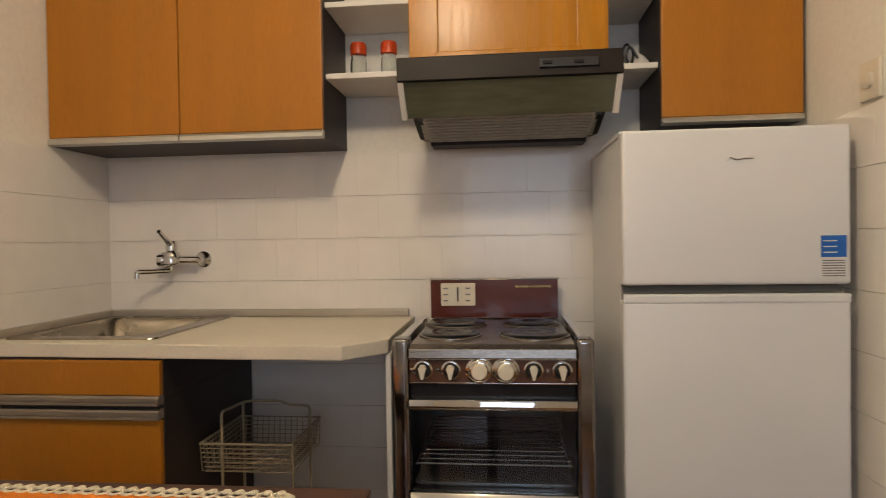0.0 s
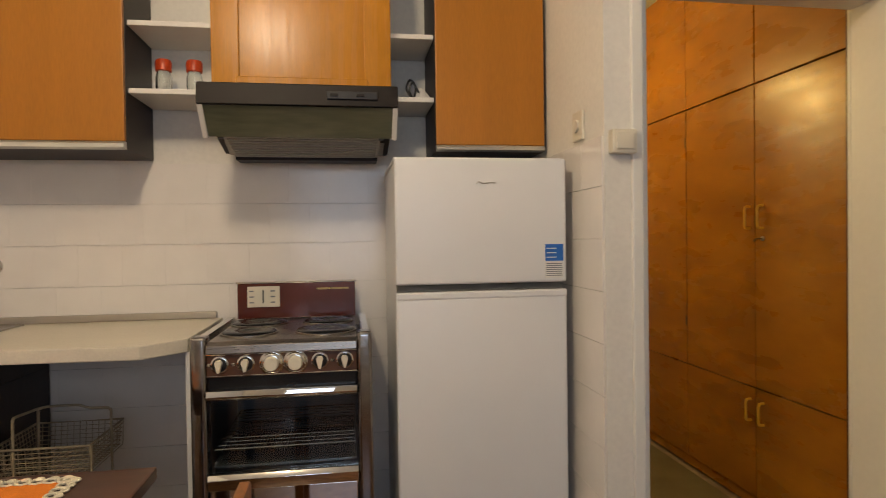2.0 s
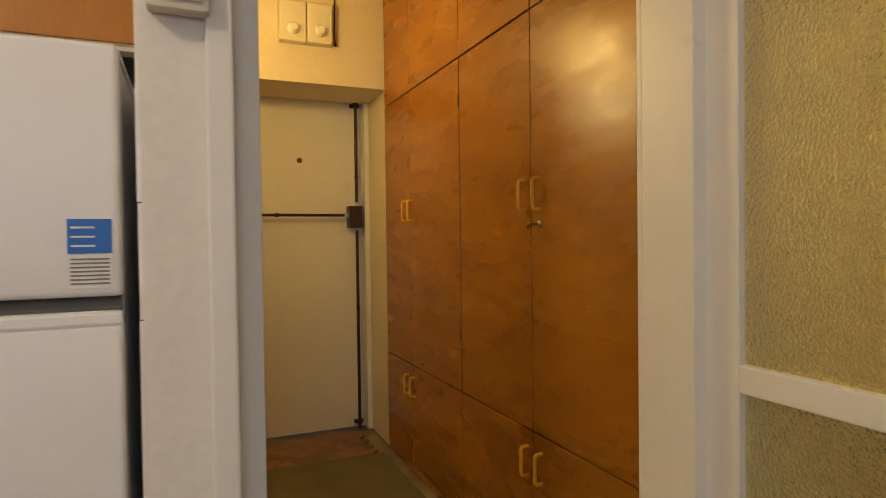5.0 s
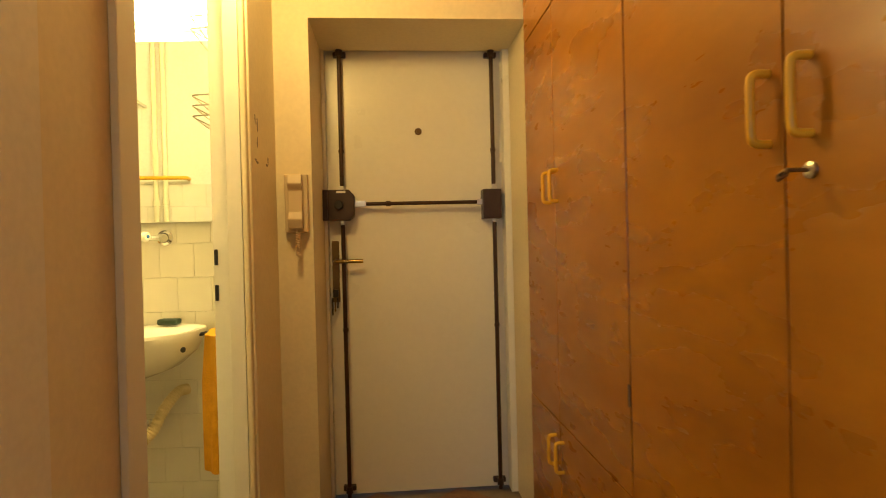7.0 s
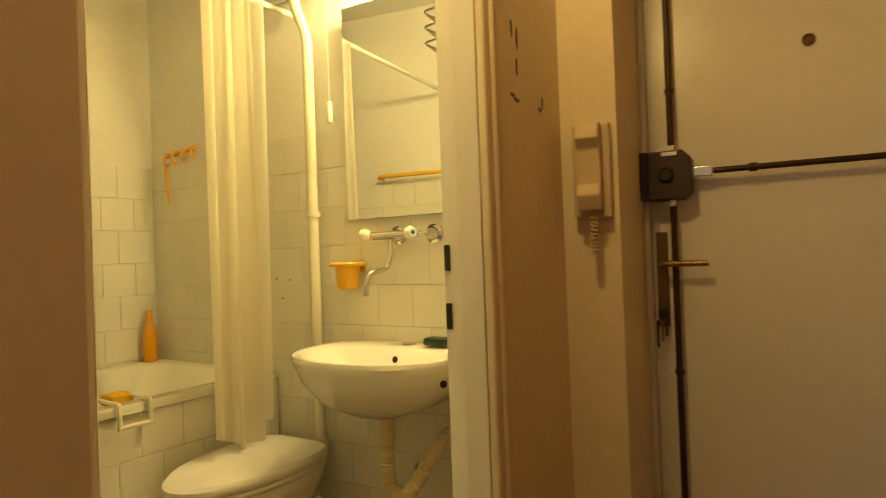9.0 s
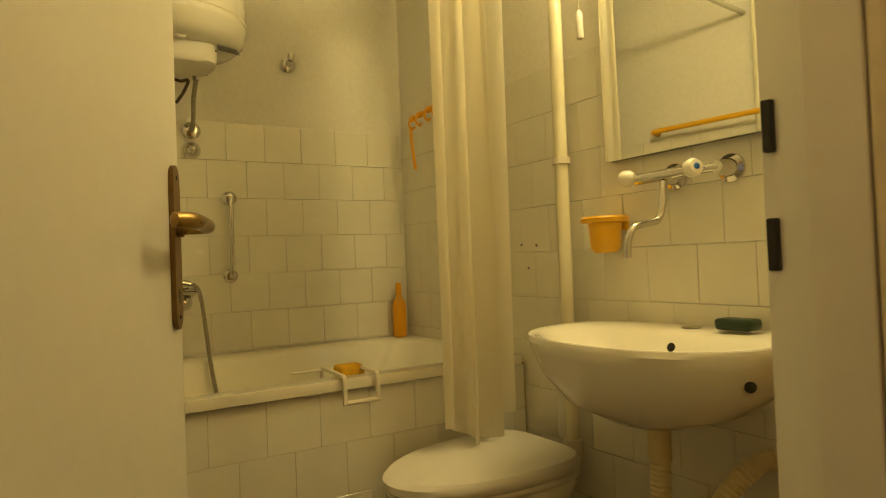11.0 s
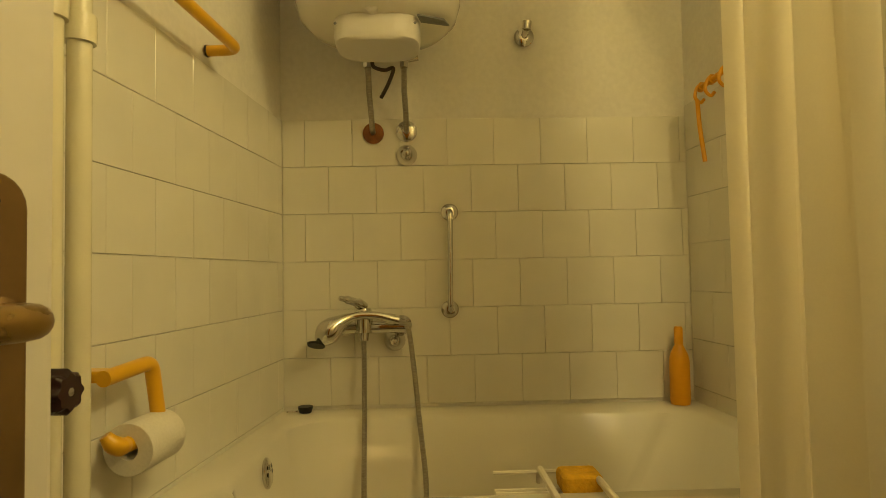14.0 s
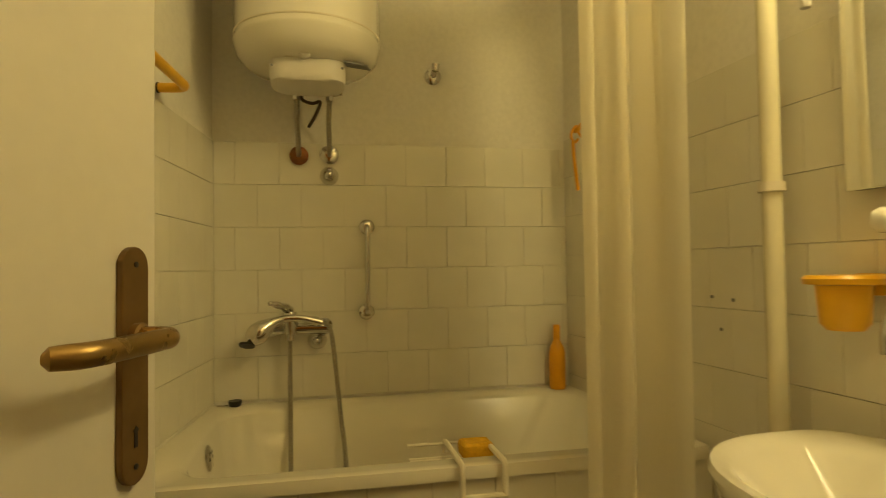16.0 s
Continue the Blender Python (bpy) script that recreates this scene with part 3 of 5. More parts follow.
# wire basket stand in the open bay
stand = thing("wire_basket_stand", (-0.61, 1.84, 0), "cream wire vegetable basket stand under the worktop", "basket")
def basket(x0, x1, y0, y1, z0, z1):
    b = part("basket", tb([(x0, y0, z1), (x1, y0, z1), (x1, y1, z1), (x0, y1, z1), (x0, y0, z1)], 0.004, 8), CREAMMETAL, stand, "wire basket")
    for i in range(6):
        z = z0 + (z1 - z0) * i / 6
        e = 0.010 * (1 - i / 6)
        part("wire", tb([(x0 + e, y0 + e, z), (x1 - e, y0 + e, z), (x1 - e, y1 - e, z), (x0 + e, y1 - e, z), (x0 + e, y0 + e, z)], 0.0016, 6), CREAMMETAL, b)
    for i in range(15):
        x = x0 + (x1 - x0) * i / 14
        part("wire", tb([(x, y0, z1), (x, y0 + 0.01, z0), (x, y1 - 0.01, z0), (x, y1, z1)], 0.0014, 6), CREAMMETAL, b)
    for i in range(1, 15):
        y = y0 + (y1 - y0) * i / 15
        part("wire", tb([(x0, y, z1), (x0 + 0.01, y, z0), (x1 - 0.01, y, z0), (x1, y, z1)], 0.0014, 6), CREAMMETAL, b)
basket(-0.752, -0.475, 1.70, 1.98, 0.532, 0.617)
basket(-0.752, -0.475, 1.70, 1.98, 0.20, 0.285)
part("loop_handle", tb(bend([(-0.685, 1.702, 0.0), (-0.685, 1.702, 0.712), (-0.685, 1.85, 0.700), (-0.655, 1.85, 0.706), (-0.56, 1.85, 0.706), (-0.535, 1.85, 0.694), (-0.466, 1.85, 0.692), (-0.466, 1.85, 0.0)], 0.014), 0.0045, 8), CREAMMETAL, stand, "", True)
part("post", tb([(-0.685, 1.85, 0.700), (-0.685, 1.85, 0.0)], 0.0045, 8), CREAMMETAL, stand, "", True)
part("post", tb([(-0.47, 1.702, 0.62), (-0.47, 1.702, 0.0)], 0.0045, 8), CREAMMETAL, stand, "", True)

# cooker
cooker = thing("electric_cooker", (0.118, 1.80, 0), "old brown and chrome freestanding electric cooker", "cooker")
CX0, CX1 = -0.141, 0.376
part("body", bx(CX0 + 0.012, CX1 - 0.012, 1.585, 2.085, 0.06, 0.20), OVEN_IN, cooker)
for x0, x1 in ((CX0 + 0.012, CX0 + 0.035), (CX1 - 0.035, CX1 - 0.012)):
    part("side_panel", bx(x0, x1, 1.585, 2.085, 0.20, 0.905), STEEL, cooker)
part("back_plate", bx(CX0 + 0.035, CX1 - 0.035, 2.06, 2.085, 0.20, 0.905), OVEN_IN, cooker)
part("oven_roof", bx(CX0 + 0.035, CX1 - 0.035, 1.56, 2.06, 0.80, 0.905, bev=0), BLACK, cooker)
for x0, x1 in ((CX0, CX0 + 0.045), (CX1 - 0.045, CX1)):
    part("column", bx(x0, x1, 1.535, 1.60, 0.0, 0.957, bev=0.012, seg=3), COLM, cooker, "chrome corner column", True)
part("hob", prism([(1.528, 0.908), (1.533, 0.932), (1.56, 0.940), (2.06, 0.940), (2.06, 0.908)], "x", CX0 + 0.046, CX1 - 0.046, bev=0.002), STEEL, cooker, "dull steel hob top")
for x0 in (CX0 + 0.006, CX1 - 0.032):
    part("hob_rail", bx(x0, x0 + 0.026, 1.60, 2.07, 0.92, 0.950, bev=0.004), CHROME, cooker)
for x, y, r in ((0.0, 1.70, 0.082), (0.235, 1.70, 0.092), (0.0, 1.92, 0.092), (0.235, 1.92, 0.082)):
    hp = part("hotplate", lt([(r, 0.0), (r, 0.006), (r - 0.005, 0.010), (r * 0.35, 0.010), (r * 0.3, 0.007), (0, 0.007)], (x, y, 0.9405), seg=28), BLACK, cooker, "cast iron hotplate", True)
    part("trim_ring", lt([(r + 0.007, 0.0), (r + 0.006, 0.004), (r + 0.001, 0.005), (r + 0.001, 0.0)], (x, y, 0.9402), seg=28), STEEL, hp, "", True)
splash = part("splash_panel", bx(-0.098, 0.333, 2.050, 2.072, 0.942, 1.072), MAROON, cooker, "maroon enamel back panel")
part("trim", bx(-0.102, 0.337, 2.046, 2.074, 1.072, 1.080, bev=0.002), CHROME, splash)
part("clock_face", bx(-0.062, 0.055, 2.046, 2.0495, 0.985, 1.062, bev=0.002), IVORY, splash, "cream timer dial")
for i in range(3):
    for x in (-0.046, 0.030):
        part("dial_mark", bx(x - 0.008, x + 0.008, 2.0445, 2.0458, 1.0 + i * 0.021, 1.005 + i * 0.021, bev=0), GREY, splash)
part("dial_hand", bx(-0.007, -0.002, 2.0440, 2.0458, 1.0, 1.048, bev=0), BLACKP, splash)
part("script_badge", bx(0.19, 0.31, 2.0475, 2.0495, 1.045, 1.052, bev=0.001), BRASS, splash)
panel = part("control_panel", bx(CX0 + 0.046, CX1 - 0.046, 1.540, 1.56, 0.843, 0.907), WOODPANEL, cooker, "walnut foil control panel")
for z in (0.843, 0.905):
    part("trim", bx(CX0 + 0.045, CX1 - 0.045, 1.536, 1.542, z - 0.002, z + 0.002, bev=0.001), CHROME, panel)
for i, x in enumerate((-0.059, 0.013, 0.086, 0.153, 0.223, 0.295)):
    big = i in (2, 3)
    r = 0.031 if big else 0.021
    k = part("knob", lt([(r, 0), (r, 0.004), (r * 0.86, 0.008), (r * 0.72, 0.010)], (x, 1.540, 0.876), (0, -1, 0)), CHROME if big else BLACKP, panel, "", True)
    part("ring", lt([(r + 0.004, 0), (r + 0.004, 0.003), (r, 0.005)], (x, 1.5402, 0.876), (0, -1, 0)), CHROME, k, "", True)
    if big:
        part("dial", lt([(0.0205, 0.0), (0.0205, 0.016), (0.018, 0.020), (0.0, 0.020)], (x, 1.531, 0.876), (0, -1, 0)), IVORY, k, "ivory dial", True)
    else:
        part("pointer", prism([(x - 0.010, 0.884), (x - 0.006, 0.891), (x + 0.006, 0.891), (x + 0.010, 0.884), (x + 0.003, 0.857), (x - 0.003, 0.857)], "y", 1.512, 1.531, bev=0.001), IVORY, k, "ivory pointer")
for x in (-0.088, -0.022, 0.259):
    part("lamp_lens", lt([(0.006, 0), (0.006, 0.003), (0.003, 0.006)], (x, 1.540, 0.876), (0, -1, 0), 14), CHROME, panel, "", True)
odoor = part("oven_door", bx(CX0 + 0.048, CX1 - 0.048, 1.545, 1.558, 0.800, 0.842), BLACK, cooker, "black vent strip")
part("handle", prism([(1.528, 0.775), (1.520, 0.785), (1.524, 0.803), (1.545, 0.806), (1.545, 0.775)], "x", CX0 + 0.046, CX1 - 0.046, bev=0.003), CHROME, odoor, "chrome oven door bar", True)
part("pane", bx(CX0 + 0.048, CX1 - 0.048, 1.546, 1.550, 0.560, 0.775, bev=0), OVENG, odoor, "dark oven window").visible_shadow = False
part("trim", prism([(1.524, 0.535), (1.520, 0.548), (1.530, 0.562), (1.548, 0.562), (1.548, 0.515), (1.530, 0.515)], "x", CX0 + 0.046, CX1 - 0.046, bev=0.002), CHROME, odoor, "chrome lower bar", True)
part("drawer", bx(CX0 + 0.048, CX1 - 0.048, 1.540, 1.556, 0.21, 0.514), CHROME, cooker, "chrome pan drawer front")
part("oven_floor", bx(CX0 + 0.036, CX1 - 0.036, 1.556, 2.06, 0.50, 0.52, bev=0), OVEN_IN, cooker)
for i in range(13):
    y = 1.60 + i * 0.42 / 12
    part("rack_bar", tb([(-0.088, y, 0.612), (0.323, y, 0.612)], 0.003 if i in (0, 12) else 0.0019, 6), CHROME, cooker)
for x in (-0.088, 0.117, 0.323):
    part("rack_bar", tb([(x, 1.60, 0.610), (x, 2.02, 0.610)], 0.0026, 6), CHROME, cooker)
bm = bmesh.new()
rings(bm, [rrect(-0.092, 0.327, 1.575, 2.02, 0.02, 0.566), rrect(-0.090, 0.325, 1.577, 2.018, 0.02, 0.572), rrect(-0.066, 0.301, 1.601, 1.994, 0.03, 0.570), rrect(-0.055, 0.29, 1.612, 1.98, 0.03, 0.545)], True, (False, True))
part("baking_tray", bm, TRAYM, cooker, "grey baking tray", True)
for x in (0.085, 0.115, 0.145):
    part("vent_hole", lt([(0.008, 0), (0.0, 0.002)], (x, 2.058, 0.73 + (0.012 if x == 0.115 else 0)), (0, -1, 0), 12), BLACK, cooker)

# fridge
fridge = thing("fridge_freezer", (0.722, 1.83, 0), "white two-door fridge freezer beside the cooker", "fridge")
part("body", bx(0.455, 0.989, 1.615, 2.085, 0.03, 1.472, bev=0.006), FRIDGE, fridge)
part("top_cap", bx(0.452, 0.992, 1.60, 2.085, 1.4725, 1.484, bev=0.004), FRIDGE, fridge)
fd = part("door", bx(0.451, 0.993, 1.558, 1.612, 1.088, 1.478, bev=0.010, seg=3), FRIDGE, fridge, "upper freezer door", True)
fl = part("door", bx(0.451, 0.993, 1.558, 1.612, 0.06, 1.048, bev=0.010, seg=3), FRIDGE, fridge, "lower fridge door", True)
part("grip", prism([(1.590, 1.048), (1.612, 1.048), (1.612, 1.086), (1.585, 1.070)], "x", 0.456, 0.988), ALU, fl, "shaded grip recess")
part("grip_lip", bx(0.451, 0.993, 1.556, 1.575, 1.042, 1.066, bev=0.006), FRIDGE, fl)
part("badge", tb(arc([(0.703, 1.5575, 1.397), (0.712, 1.5572, 1.404), (0.725, 1.5572, 1.398), (0.745, 1.5572, 1.401), (0.765, 1.5572, 1.400)], 4), 0.0018, 6), ALU, fd)
lab = part("energy_label", bx(0.921, 0.981, 1.5565, 1.558, 1.102, 1.208, bev=0), PAPER, fd, "blue and white sticker")
part("label_print", bx(0.9215, 0.9805, 1.5555, 1.5563, 1.155, 1.2075, bev=0), BLUE, lab)
for i in range(7):
    part("label_print", bx(0.925, 0.977, 1.5555, 1.5563, 1.108 + i * 0.0062, 1.1105 + i * 0.0062, bev=0), GREY, lab)
for i in range(3):
    part("label_print", bx(0.926, 0.958, 1.5545, 1.5553, 1.165 + i * 0.014, 1.168 + i * 0.014, bev=0), PAPER, lab)
for x in (0.48, 0.965):
    part("foot", lt([(0.018, 0.0), (0.018, 0.03)], (x, 1.66, 0.0)), BLACKP, fridge)

# wall units
wl = thing("wall_cabinet", (-0.86, 1.99, 1.53), "two-door orange-brown laminate wall cabinet", "cabinet")
part("body", bx(-1.322, -0.402, 1.858, 2.132, 1.536, 2.30), DARK, wl, "dark brown carcass")
for x0, x1 in ((-1.321, -0.874), (-0.870, -0.403)):
    d = part("door", bx(x0, x1, 1.840, 1.857, 1.562, 2.30), LAM, wl)
    part("handle", prism([(1.832, 1.540), (1.858, 1.536), (1.858, 1.561), (1.840, 1.561), (1.834, 1.553)], "x", x0, x1), ALU, d, "aluminium grip rail")
wr = thing("wall_cabinet", (0.82, 1.99, 1.54), "narrow orange-brown laminate wall cabinet above the fridge", "cabinet")
part("body", bx(0.624, 1.022, 1.858, 2.132, 1.540, 2.30), DARK, wr, "dark brown carcass")
d = part("door", bx(0.624, 1.020, 1.840, 1.857, 1.562, 2.30), LAM, wr)
part("handle", prism([(1.832, 1.544), (1.858, 1.540), (1.858, 1.561), (1.840, 1.561), (1.834, 1.553)], "x", 0.624, 1.020), ALU, d, "aluminium grip rail")
wh = thing("wall_cabinet", (0.17, 1.95, 1.71), "orange wooden panel-door cabinet above the cooker hood", "cabinet")
part("body", bx(-0.120, 0.463, 1.822, 2.132, 1.730, 2.30), WHITE_B, wh)
hd = part("door", bx(-0.121, 0.464, 1.806, 1.820, 1.732, 2.30), LAM_D, wh)
part("stile", bx(-0.121, -0.033, 1.796, 1.806, 1.732, 2.30, bev=0.003), LAM_D, hd)
part("stile", bx(0.374, 0.464, 1.796, 1.806, 1.732, 2.30, bev=0.003), LAM_D, hd)
part("rail", bx(-0.045, 0.386, 1.793, 1.805, 1.732, 1.772, bev=0.004), LAM_D, hd)
for x0, x1, zs, nm in ((-0.400, -0.122, (1.725, 1.950), "left"), (0.465, 0.622, (1.717, 1.940), "right")):
    for z in zs:
        s = thing("wall_shelf", ((x0 + x1) / 2, 2.0, z), "white melamine shelf board between the wall cabinets", "shelf", group="open wall shelves")
        part("board", bx(x0, x1, 1.872, 2.130, z, z + 0.018), WHITE_B, s)
for x in (-0.321, -0.218):
    jar = thing("spice_jar", (x, 1.99, 1.743), "small clear glass jar with a red screw lid", "jar", group="jars on the shelf")
    part("glass", lt([(0.0, 0.0), (0.025, 0.0), (0.027, 0.006), (0.027, 0.066), (0.022, 0.084), (0.020, 0.088), (0.019, 0.085), (0.0245, 0.064), (0.0245, 0.007), (0.0, 0.006)], (x, 1.99, 1.7435)), CLEAR, jar, "", True).visible_shadow = False
    part("lid", lt([(0.022, 0.086), (0.027, 0.088), (0.028, 0.118), (0.024, 0.127), (0.0, 0.129)], (x, 1.99, 1.7435)), REDP, jar, "red plastic lid", True)
crumple = thing("paper_bag", (0.575, 1.97, 1.735), "crumpled white packet with a dark cord on the shelf", "packet")
bm = bmesh.new()
r9 = random.Random(4)
loops = []
for z, s in ((0, 1.0), (0.012, 1.05), (0.03, 0.75), (0.048, 0.35), (0.056, 0.06)):
    loops.append([(0.585 + s * 0.038 * math.cos(a) * (1 + 0.25 * (r9.random() - 0.5)), 1.97 + s * 0.04 * math.sin(a) * (1 + 0.3 * (r9.random() - 0.5)), 1.7355 + z) for a in [2 * math.pi * k / 11 for k in range(11)]])
rings(bm, loops)
part("packet", bm, PAPER, crumple)
part("cord", tb(arc([(0.552, 1.93, 1.738), (0.53, 1.94, 1.78), (0.545, 1.95, 1.815), (0.565, 1.95, 1.79), (0.555, 1.935, 1.745), (0.54, 1.93, 1.77), (0.552, 1.93, 1.80), (0.575, 1.93, 1.765)]), 0.004, 7), BLACKP, crumple, "dark cord loop", True)

# cooker hood
hood = thing("cooker_hood", (0.17, 1.88, 1.53), "brown cooker hood with a pull-out smoked glass visor", "cooker hood")
HX0, HX1 = -0.130, 0.472
part("canopy", prism([(1.628, 1.644), (1.634, 1.708), (2.128, 1.708), (2.128, 1.56), (1.99, 1.545), (1.74, 1.605), (1.68, 1.644)], "x", HX0 + 0.012, HX1 - 0.012, bev=0.003), HOODB, hood)
part("front_band", prism([(1.622, 1.642), (1.628, 1.706), (1.645, 1.712), (1.66, 1.706), (1.66, 1.642)], "x", HX0, HX1, bev=0.002), HOODB, hood)
# Light backing added behind the visor only to brighten it.
part("inner_sheet", prism([(1.662, 1.638), (1.664, 1.643), (1.985, 1.545), (1.983, 1.540)], "x", HX0 + 0.03, HX1 - 0.03), GRILL, hood, "grey backing sheet added to lighten the visor")
part("visor", prism([(1.634, 1.640), (1.640, 1.641), (1.716, 1.560), (1.710, 1.558)], "x", HX0 + 0.016, HX1 - 0.016), SMOKE, hood, "smoked green glass visor")
# Metal strips coloured white, so their bright reflection sits in the colour.
for x0 in (HX0, HX1 - 0.016):
    part("visor_end", prism([(1.628, 1.640), (1.642, 1.641), (1.720, 1.556), (1.704, 1.552)], "x", x0, x0 + 0.016, bev=0.002), WHITE_B, hood, "metal visor end strip, its bright reflection put into the colour")
part("filter_grille", prism([(1.728, 1.566), (1.730, 1.571), (1.965, 1.536), (1.963, 1.531)], "x", HX0 + 0.05, HX1 - 0.05), GRILL, hood, "grey slotted filter")
for i in range(9):
    t = i / 8
    y, z = 1.738 + 0.215 * t, 1.5628 - 0.032 * t
    part("slat", bx(HX0 + 0.06, HX1 - 0.06, y - 0.004, y + 0.004, z - 0.002, z + 0.001, bev=0), GRILL, hood)
part("rear_lip", bx(HX0 + 0.05, HX1 - 0.05, 1.968, 2.060, 1.520, 1.545, bev=0.004), HOODB, hood)
part("switch_panel", bx(0.253, 0.408, 1.617, 1.626, 1.662, 1.686, bev=0.002), BLACKP, hood, "black switch strip")
for x in (0.275, 0.355):
    part("switch", bx(x - 0.012, x + 0.012, 1.613, 1.617, 1.670, 1.678, bev=0.001), HOODB, hood)
for x in (HX0 + 0.05, HX1 - 0.05):
    part("catch", bx(x - 0.008, x + 0.008, 1.714, 1.726, 1.553, 1.563, bev=0.002), BLACKP, hood)

# table with cloth, chair
table = thing("kitchen_table", (-0.70, 0.70, 0), "dark wooden kitchen table", "table")
part("tabletop", bx(-1.26, -0.100, 0.36, 1.105, 0.722, 0.750, bev=0.005), TABLEWOOD, table)
for x in (-1.20, -0.165):
    for y in (0.42, 1.04):
        part("leg", tb([(x, y, 0.721), (x, y, 0.0)], [0.028, 0.019], 12), TABLEWOOD, table, "", True)
part("apron", bx(-1.17, -0.195, 1.02, 1.04, 0.64, 0.721), TABLEWOOD, table)
part("apron", bx(-1.17, -0.195, 0.42, 0.44, 0.64, 0.721), TABLEWOOD, table)
cloth = thing("table_cloth", (-0.68, 0.74, 0.751), "orange table mat with a cream crocheted lace border", "tablecloth")
part("fabric", bx(-1.13, -0.262, 0.46, 1.042, 0.7505, 0.7535, bev=0.001), CLOTH, cloth)
bm = bmesh.new()
def scallops(bm, p0, p1, n):
    p0, p1 = Vector(p0), Vector(p1)
    for i in range(n):
        c = p0.lerp(p1, (i + 0.5) / n)
        for r, o in ((0.0125, 0.0), (0.006, 0.012)):
            d = (p1 - p0).normalized().cross(Vector((0, 0, 1)))
            lp = [c + d * o + Vector((r * math.cos(a), r * math.sin(a), 0)) for a in [2 * math.pi * k / 9 for k in range(9)]]
            lp.append(lp[0])
            tube(bm, lp, 0.0032, 5)
scallops(bm, (-0.245, 1.052, 0.754), (-1.13, 1.052, 0.754), 34)
scallops(bm, (-0.248, 0.46, 0.754), (-0.248, 1.06, 0.754), 24)
part("lace_border", bm, LACE, cloth, "cream crocheted border")
chair = thing("kitchen_chair", (-0.06, 0.72, 0), "plain brown wooden kitchen chair pushed to the table", "chair")
part("backrest", prism([(0.535, 0.66), (0.905, 0.66), (0.908, 0.775), (0.895, 0.785), (0.545, 0.785), (0.532, 0.775)], "x", 0.105, 0.125, bev=0.004), CHAIRWOOD, chair)
part("seat", bx(-0.28, 0.10, 0.53, 0.91, 0.43, 0.455, bev=0.008), CHAIRWOOD, chair)
for y in (0.55, 0.89):
    part("leg", bx(0.085, 0.118, y - 0.016, y + 0.016, 0.0, 0.66, bev=0.004), CHAIRWOOD, chair)
    part("leg", bx(-0.265, -0.232, y - 0.016, y + 0.016, 0.0, 0.43, bev=0.004), CHAIRWOOD, chair)

# sockets and switch
sw = thing("light_switch", (1.083, 1.36, 1.50), "white surface-mounted rocker light switch on the wall end", "switch")
part("housing", bx(1.046, 1.120, 1.332, 1.3625, 1.463, 1.531, bev=0.005), IVORY, sw)
part("rocker", bx(1.056, 1.110, 1.327, 1.333, 1.474, 1.521, bev=0.003), IVORY, sw)
sk = thing("wall_socket", (1.03, 1.54, 1.575), "old beige square socket plate above the tiles", "socket")
part("plate", bx(1.024, 1.0345, 1.502, 1.581, 1.530, 1.622, bev=0.004), IVORY, sk)
part("insert", lt([(0.020, 0), (0.020, 0.006), (0.012, 0.009), (0, 0.009)], (1.024, 1.541, 1.576), (-1, 0, 0), 18), IVORY, sk, "", True)
# Unseen fixture of assumed form, added above the light inferred from shadows.
kl = thing("ceiling_lamp", (KITCHEN_LAMP[0], KITCHEN_LAMP[1], CH), "round opal ceiling lamp, an unseen fixture added for the light", "lamp")
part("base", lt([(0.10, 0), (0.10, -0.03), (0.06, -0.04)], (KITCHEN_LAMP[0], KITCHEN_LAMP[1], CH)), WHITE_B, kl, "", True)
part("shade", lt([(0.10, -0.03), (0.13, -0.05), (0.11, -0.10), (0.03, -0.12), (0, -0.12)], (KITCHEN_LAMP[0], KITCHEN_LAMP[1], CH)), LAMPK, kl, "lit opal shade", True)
hl = thing("wall_lamp", (1.102, HALL_LAMP[1], HALL_LAMP[2]), "small round opal wall lamp above the bathroom doorway, lit", "lamp")
part("base", lt([(0.055, 0), (0.055, 0.018), (0.04, 0.028)], (1.1155, HALL_LAMP[1], HALL_LAMP[2]), (1, 0, 0)), WHITE_B, hl, "", True)
part("shade", lt([(0.04, -0.085), (0.062, -0.06), (0.072, 0.0), (0.055, 0.05), (0.03, 0.066), (0, 0.07)], HALL_LAMP, (1, 0, 0)), LAMPK, hl, "lit opal shade", True).visible_shadow = False

# ---- hall ----
ward = thing("built_in_wardrobe", (2.4, 2.66, 0), "varnished plywood wall-to-wall built-in wardrobe with yellow handles", "wardrobe")
part("carcass", bx(2.124, 2.695, 1.645, 3.700, 0.03, 2.60, bev=0), DARK, ward, "dark interior carcass")
part("plinth", bx(2.108, 2.123, 1.645, 3.700, 0.0, 0.05, bev=0), VENEER, ward)
def bow_handle(parent, y, z0, z1):
    part("handle", tb(bend([(2.102, y, z0 + 0.006), (2.077, y, z0 + 0.006), (2.074, y, z0 + 0.02), (2.074, y, z1 - 0.02), (2.077, y, z1 - 0.006), (2.102, y, z1 - 0.006)], 0.012, 5), 0.0062, 10), YELLOW_H, parent, "yellow plastic bow handle", True)
cols = [(1.645, 2.163), (2.166, 2.708), (2.711, 3.298), (3.301, 3.698)]
